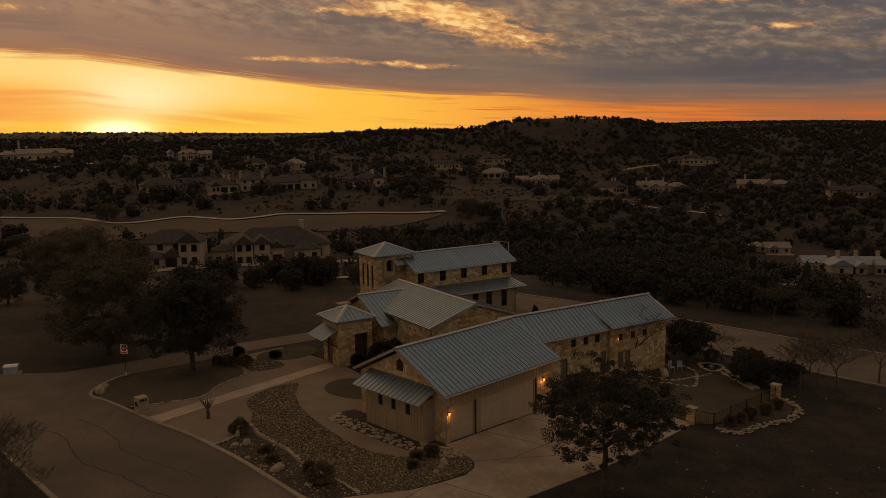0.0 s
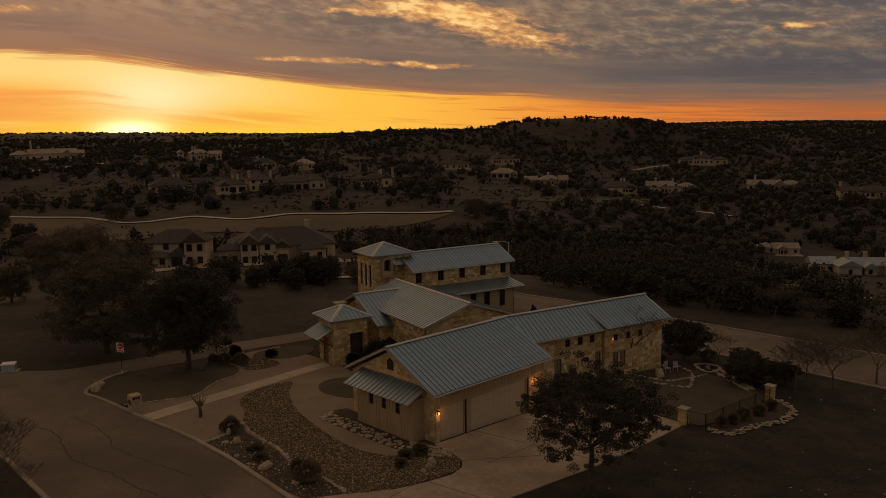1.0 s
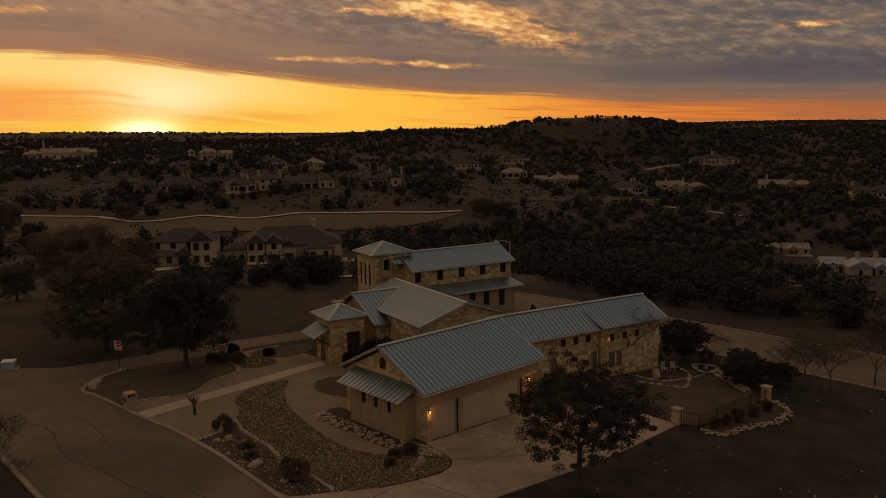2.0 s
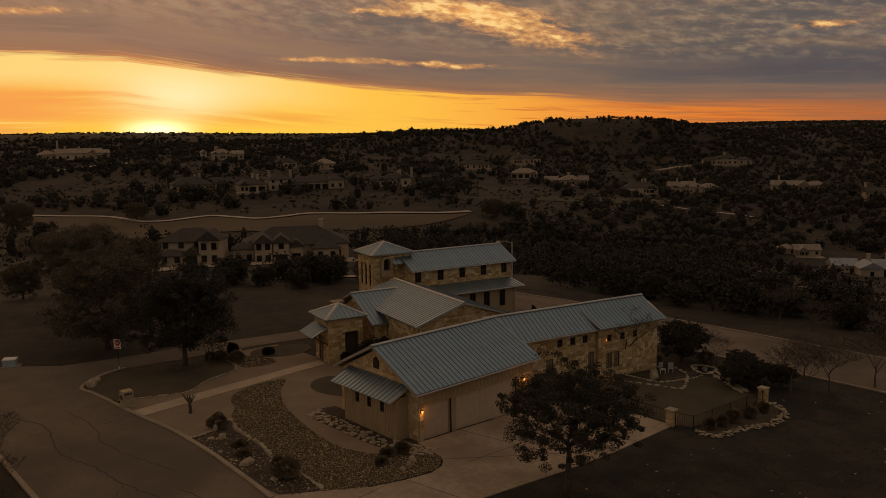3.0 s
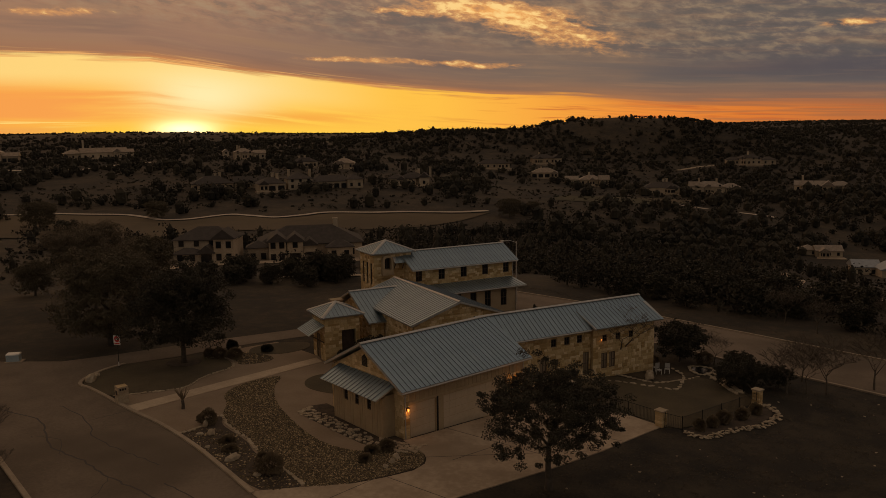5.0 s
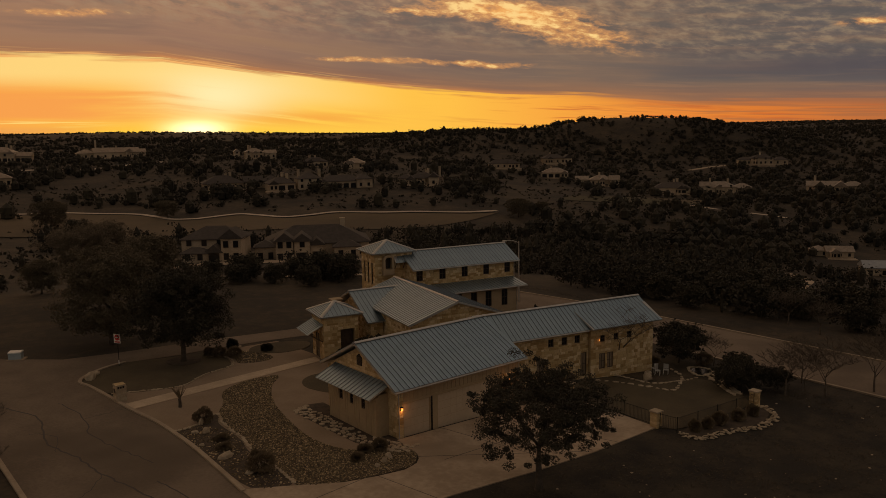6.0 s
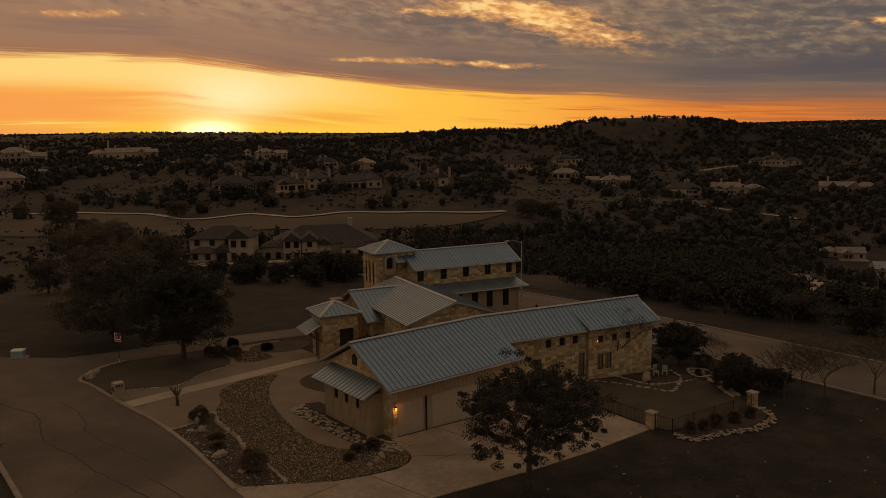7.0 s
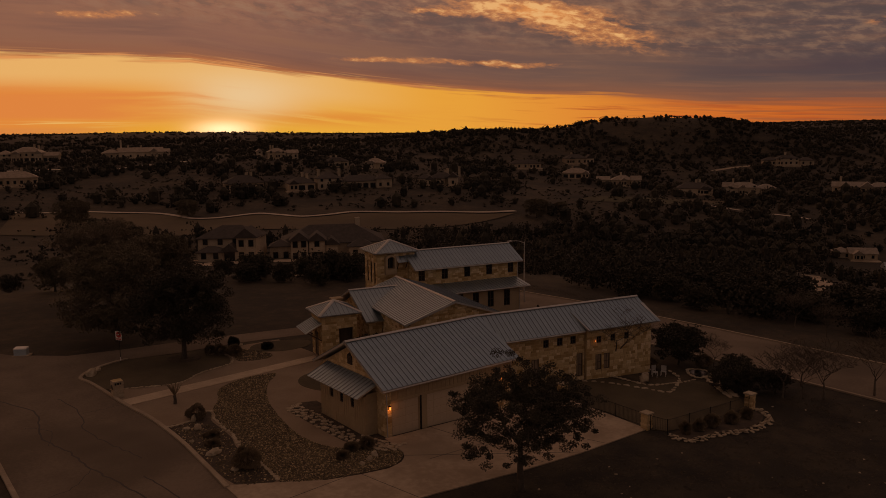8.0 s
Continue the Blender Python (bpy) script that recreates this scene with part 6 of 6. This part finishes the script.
wall_lamp(Matrix.Translation((0.3, -0.02, 2.25)), "lit amber lantern beside the small garage door", 6.0)
wall_lamp(Matrix.Translation((11.3, -0.02, 2.25)), "lit amber lantern beside the wide garage door", 7.0)
# added on the outer wall in place of the lamp inside the bay window
wall_lamp(M @ Matrix.Translation((23.5, 6.48, 2.85)) @ Matrix.Scale(0.6, 4), "small lit lantern standing in for a lamp inside the bedroom window", 0.5)


def downspout(f, x, y, z0, z1, label=""):
    b = Build(f)
    b.tube([(x, y - 0.3, z1), (x, y - 0.12, z1 - 0.25), (x, y - 0.06, z1 - 0.45), (x, y - 0.06, z0)], [0.045] * 4, 6)
    part("downspout", b, ROOF_TRIM, house, label)


downspout(I4, 0.12, 0, -0.1, 3.7, "grey metal downspout at the garage corner")
downspout(I4, 12.5, 0, -0.4, 3.7)
downspout(M, 30.5, 32.6, 4.1, 6.2)
downspout(M, 29.1, 29.7, -1.4, 3.6)


def gutter(f, p, q):
    b = Build(f)
    b.tube([p, q], [0.07, 0.07], 6)
    part("gutter", b, ROOF_TRIM, house)


gutter(I4, (-0.5, -0.5, 3.68), (13.1, -0.5, 3.68))
gutter(M, (16.3, 32.05, 6.16), (31.0, 32.05, 6.16))
gutter(M, (17.5, 29.1, 3.58), (30.3, 29.1, 3.58))
gutter(M, (11.8, 6.2, 3.95), (22.2, 6.2, 3.95))

# dark posts between the garage doors, trim boards and battens
for x in (3.16, 10.4):
    b = Build()
    b.box(x, x + 0.14, -0.05, -0.004, -0.3, 2.6)
    part("door_post", b, IRON, house, "black steel post at the garage door")
b = Build()
b.box(0.5, 10.4, -0.035, -0.003, 2.52, 2.72)
part("door_header", b, SIDING, house)
batten = Build()
batten.box(0, 0.05, -0.025, 0, 0, 3.35)
batten_mesh = batten.mesh("batten", SIDING)
short = Build()
short.box(0, 0.05, -0.025, 0, 0, 0.82)
short_mesh = short.mesh("batten", SIDING)
for i in range(21):
    y = 7.5 - i * 0.32
    if any(abs(y - c) < 0.33 for c in (5.85, 4.35, 2.75)):
        continue
    ob = new("batten", batten_mesh)
    ob.parent = leanto
    ob.matrix_basis = Matrix.Translation((-1.15, y, -0.3)) @ Matrix.Rotation(radians(-90), 4, "Z")
for i in range(30):
    ob = new("batten", short_mesh)
    ob.parent = leanto
    ob.matrix_basis = Matrix.Translation((0.3 + i * 0.41, 0.0, 2.76))

# louvred vent in the street gable
b = Build()
b.box(-0.06, -0.003, 4.45, 5.15, 4.55, 5.25)
b.prism([(-0.06, 4.45, 5.25), (-0.06, 5.15, 5.25), (-0.06, 4.8, 5.5)], (0.057, 0, 0))
vent = part("gable_vent", b, IRON, house, "dark louvred gable vent")
for i in range(6):
    b = Build()
    b.box(-0.085, -0.06, 4.5, 5.1, 4.6 + i * 0.11, 4.65 + i * 0.11)
    part("louvre", b, DARK_WOOD, vent)

# awning and arched opening on the tower, entry chimney, entry braces
roof_slope(M, (15.0, 35.0, 7.6), (16.5, 35.0, 7.6), (15.0, 34.2, 6.95), (16.5, 34.2, 6.95), thick=0.06, label="small metal awning on the tower")
for x in (15.2, 16.3):
    b = Build(M)
    b.tube([(x, 35.0, 6.1), (x, 34.4, 6.9)], [0.05, 0.05], 4)
    part("brace", b, DARK_WOOD, house)
for x0, x1 in ((13.55, 13.8), (14.7, 14.95)):
    b = Build(M)
    b.box(x0, x1, 34.5, 35.04, 5.5, 7.3)
    part("niche_jamb", b, STUCCO, house)
b = Build(M)
b.box(13.8, 14.7, 34.5, 35.04, 5.5, 6.2)
part("niche_sill", b, STUCCO, house)
for j in range(8):
    q0, q1 = math.pi * j / 8, math.pi * (j + 1) / 8
    b = Build(M)
    b.prism([(14.25 + r * math.cos(q), 34.5, 7.3 + k * math.sin(q)) for r, k, q in ((0.45, 0.36, q0), (0.7, 0.6, q0), (0.7, 0.6, q1), (0.45, 0.36, q1))], (0, 0.54, 0))
    part("arch_stone", b, STUCCO, house)
b = Build(M)
b.box(5.0, 6.0, 28.4, 29.2, 2.0, 4.55)
b.box(4.85, 6.15, 28.25, 29.35, 4.55, 4.68)
part("chimney", b, STUCCO, house, "flat-capped stucco chimney")
for y in (22.9, 26.0):
    b = Build(M)
    b.tube([(1.98, y, 1.7), (0.6, y, 2.62)], [0.06, 0.06], 4)
    part("brace", b, DARK_WOOD, house)
b = Build(M)
b.box(3.8, 5.2, 23.1, 23.2, -0.5, 2.7)
part("front_door", b, DARK_WOOD, house, "dark wooden front door in the porch")


def road_sign(x, y):
    t = thing("road_sign", "red and white no-entry sign on a thin post", "sign", Matrix.Translation((x, y, plane_z(x))) @ Matrix.Rotation(radians(-58), 4, "Z"))
    b = Build()
    b.tube([(0, 0.03, -0.3), (0, 0.03, 3.3)], [0.03, 0.03], 5)
    part("post", b, IRON, t)
    b = Build()
    b.box(-0.38, 0.38, -0.015, 0.0, 2.3, 3.2)
    part("plate", b, WHITE, t)
    b = Build()
    b.prism([(0.3 * math.cos(6.283 * j / 16), -0.02, 2.86 + 0.3 * math.sin(6.283 * j / 16)) for j in range(16)], (0, 0.004, 0))
    part("disc", b, RED, t)
    b = Build()
    b.box(-0.22, 0.22, -0.026, -0.021, 2.81, 2.91)
    part("bar", b, WHITE, t)
    b = Build()
    b.box(-0.3, 0.3, -0.02, -0.0155, 2.36, 2.48)
    part("lower_bar", b, RED, t)
    b = Build()
    b.box(-0.05, 0.05, 0.0, 0.02, 0.2, 0.6)
    part("marker", b, WHITE, t)


road_sign(-9.9, 32.0)


def utility_box(x, y):
    t = thing("utility_box", "pale blue-grey utility cabinet on a concrete pad", "cabinet", Matrix.Translation((x, y, plane_z(x))) @ Matrix.Rotation(radians(-30), 4, "Z") @ Matrix.Scale(0.66, 4))
    b = Build()
    b.box(-1.1, 1.3, -0.8, 0.8, -0.1, 0.1)
    part("pad", b, CONCRETE, t)
    b = Build()
    b.box(-0.95, 0.85, -0.6, 0.6, 0.1, 1.05)
    part("body", b, BLUE_BOX, t)
    b = Build()
    b.solid([(-1.0, -0.65, 1.05), (0.9, -0.65, 1.05), (0.9, 0.65, 1.05), (-1.0, 0.65, 1.05), (-0.95, -0.6, 1.2), (0.85, -0.6, 1.2), (0.85, 0.6, 1.25), (-0.95, 0.6, 1.25)], [(3, 2, 1, 0), (4, 5, 6, 7), (0, 1, 5, 4), (1, 2, 6, 5), (2, 3, 7, 6), (3, 0, 4, 7)])
    part("lid", b, WHITE, t)


utility_box(-17.1, 40.6)


def street_lamp(x, y):
    t = thing("street_lamp", "tall thin grey street lamp behind the house", "lamp post", Matrix.Translation((x, y, gz(x, y))))
    b = Build()
    b.tube([(0, 0, -0.3), (0, 0, 4), (0, 0, 8.6)], [0.12, 0.1, 0.07], 8)
    part("pole", b, ROOF_TRIM, t)
    b = Build()
    b.tube([(0, 0, 8.4), (-0.8, 0.3, 8.75), (-1.9, 0.7, 8.8)], [0.05, 0.04, 0.04], 6)
    part("arm", b, ROOF_TRIM, t)
    b = Build()
    b.box(-2.4, -1.8, 0.55, 0.85, 8.72, 8.86)
    part("head", b, ROOF_TRIM, t)


street_lamp(45.1, 32.6)


def patio_chair(m):
    t = thing("patio_chair", "white metal patio chair at the yard's edge", "chair", m, group="patio chairs")
    b = Build()
    b.box(-0.24, 0.24, -0.24, 0.24, 0.42, 0.46)
    part("seat", b, ROOF_TRIM, t)
    b = Build()
    b.box(-0.24, 0.24, 0.2, 0.24, 0.5, 0.95)
    part("backrest", b, ROOF_TRIM, t)
    for x in (-0.22, 0.22):
        for y in (-0.22, 0.22):
            b = Build()
            b.tube([(x, y, 0), (x, y, 0.43)], [0.02, 0.02], 4)
            part("leg", b, WHITE, t)
    return t


chair = patio_chair(Matrix.Translation((29.7, -1.6, plane_z(29.7) + 0.03)) @ Matrix.Rotation(radians(30), 4, "Z"))
copy_thing(chair, Matrix.Translation((30.6, -1.9, plane_z(30.6) + 0.03)) @ Matrix.Rotation(radians(-60), 4, "Z"))
copy_thing(chair, Matrix.Translation((30.2, -0.9, plane_z(30.2) + 0.03)) @ Matrix.Rotation(radians(160), 4, "Z"))

road_crack([(-21.5, 26.0), (-19.6, 20.5), (-20.4, 15.0), (-19.4, 10.4), (-18.8, 6.0), (-17.8, 2.0), (-17.2, -4.0), (-17.6, -12.0)], 0.13)
road_crack([(-17.4, 23.5), (-16.8, 19.0), (-17.4, 14.2), (-16.4, 9.4), (-15.6, 6.4)], 0.09)
road_crack([(-21.0, 17.5), (-19.6, 15.6), (-20.4, 12.5)], 0.05)
road_crack([(-18.9, 6.6), (-20.6, 4.2), (-22.8, 3.4)], 0.05)
road_crack([(-16.6, 3.5), (-15.8, -1.0), (-16.0, -6.0)], 0.1)
road_crack([(-16.8, 18.4), (-15.2, 18.6), (-13.5, 18.9)], 0.04)


def dry_grass():
    """Tufts of dry winter grass and weeds over the open field and verges."""
    rng = np.random.default_rng(77)
    n = 190000
    x, y = rng.uniform(-60, 78, n), rng.uniform(-50, 135, n)
    field = (y < -11.2) & (x > -12.2) & (x < 39) & ~((x > 17) & (x < 29.5) & (y > -15.2))
    field |= (x > 30) & (x < 39.2) & (y < 20) & (y >= -11.2) & ~((x < 37) & (y > -9))
    field |= (x > 53.4) & (x < 56.5) & (y < 60)
    field |= (x < -24.6) & (y < 38)
    lump = np.array([noise.noise(Vector((a / 4, c / 4, 1.0))) for a, c in zip(x, y)])
    field &= rng.uniform(size=n) < 0.45 + 0.9 * lump
    x, y = x[field], y[field]
    z = ground_z(x, y) - 0.03
    V, F = [], []
    m = len(x)
    for k in range(4):
        w = rng.uniform(0, 6.283, m)
        L = rng.uniform(0.03, 0.13, m)
        out = rng.uniform(0.14, 0.4, m)
        o = rng.uniform(-0.14, 0.14, (m, 2))
        bx, by = x + o[:, 0], y + o[:, 1]
        sx, sy = -np.sin(w) * 0.035, np.cos(w) * 0.035
        V.append(np.stack([np.stack([bx - sx, by - sy, z], 1), np.stack([bx + sx, by + sy, z], 1), np.stack([bx + np.cos(w) * out, by + np.sin(w) * out, z + L], 1)], 1).reshape(-1, 3))
    v = np.concatenate(V)
    me = bpy.data.meshes.new("dry_grass")
    me.from_pydata(v.tolist(), [], np.arange(len(v)).reshape(-1, 3).tolist())
    me.materials.append(island_material("dry_grass_blade", ((0.028, 0.021, 0.0126), (0.05, 0.037, 0.022), (0.1, 0.075, 0.045))))
    tagged(new("dry_grass", me), "dry winter grass and weeds over the open field", "grass", kind="stuff")


dry_grass()


def litter():
    """Small pale stones strewn over the field and the verges."""
    rng = random.Random(9)
    t = thing("field_stones", "small pale stones strewn over the dry field", "stones", kind="stuff")
    for i in range(150):
        x, y = rng.uniform(-10, 38), rng.uniform(-40, -13)
        if 16 < x < 30 and y > -16:
            continue
        ob = new("stone", EDGE_STONES[i % 6])
        ob.parent = t
        s = rng.uniform(0.06, 0.2)
        ob.matrix_basis = Matrix.Translation((x, y, gz(x, y))) @ Matrix.Rotation(rng.uniform(0, 6), 4, "Z") @ Matrix.Diagonal((s * 1.3, s, s * 0.7, 1))


litter()


# ---- stone facing, laid last ----
def facing(owner, f, p0, p1, z0, z1, holes=(), gable=None, single=False, course=0.27):
    """Courses of rough limestone blocks on the outer face of a wall: single blocks as parts, or one joined part."""
    rng = random.Random(int(p0[0] * 17 + p1[1] * 31))
    a, c = Vector((*p0, 0)), Vector((*p1, 0))
    L = (c - a).length
    frame_m = on_wall(f, p0, p1, 0, 0)
    joined = Build(frame_m)
    z = z0
    top = gable[1] if gable else z1
    while z < top - 0.06:
        h = min(course * rng.uniform(0.75, 1.3), top - z)
        lo, hi = 0.0, L
        if z + h > z1:
            if not gable:
                h = z1 - z
            else:
                k = max(0.0, (top - z - h) / (top - z1))
                lo, hi = gable[0] - gable[0] * k, gable[0] + (L - gable[0]) * k
        x = lo
        while x < hi - 0.08:
            w = min(course * rng.uniform(1.0, 2.6), hi - x)
            if hi - x - w < 0.15:
                w = hi - x
            x0, x1, q0, q1 = x + 0.008, x + w - 0.008, z + 0.008, z + h - 0.008
            x += w
            if x1 - x0 < 0.04:
                continue
            spans = [(x0, x1)]
            for o in holes:
                if q1 > o[1] and q0 < o[1] + o[3]:
                    nxt = []
                    for s0, s1 in spans:
                        if s1 <= o[0] or s0 >= o[0] + o[2]:
                            nxt.append((s0, s1))
                        else:
                            if o[0] - s0 > 0.06:
                                nxt.append((s0, o[0]))
                            if s1 - o[0] - o[2] > 0.06:
                                nxt.append((o[0] + o[2], s1))
                    spans = nxt
            for s0, s1 in spans:
                d = rng.uniform(0.012, 0.04)
                pts = [(s0, -0.003, q0), (s1, -0.003, q0), (s1, -0.003, q1), (s0, -0.003, q1)]
                e = 0.014
                front = [(s0 + e, -d, q0 + e), (s1 - e, -d * rng.uniform(0.8, 1.2), q0 + e), (s1 - e, -d, q1 - e), (s0 + e, -d * rng.uniform(0.8, 1.2), q1 - e)]
                tgt = Build(frame_m) if single else joined
                tgt.solid([*pts, *front], [(4, 5, 6, 7), (0, 1, 5, 4), (1, 2, 6, 5), (2, 3, 7, 6), (3, 0, 4, 7), (3, 2, 1, 0)])
                if single:
                    part("stone_block", tgt, STONE_BLOCK, owner)
        z += h
    if not single:
        ob = part("stone_facing", joined, STONE_FACE, owner)
        ob["kind"] = "stuff"


facing(garage_front, I4, (0, 0), (0.56, 0), -0.4, 3.58)
facing(garage_front, I4, (10.62, 0), (12.6, 0), -0.4, 2.7)
for spec in FACED:
    facing(*spec, single=spec[0] is garage_gable, course=0.3 if spec[0] is garage_gable else 0.27)
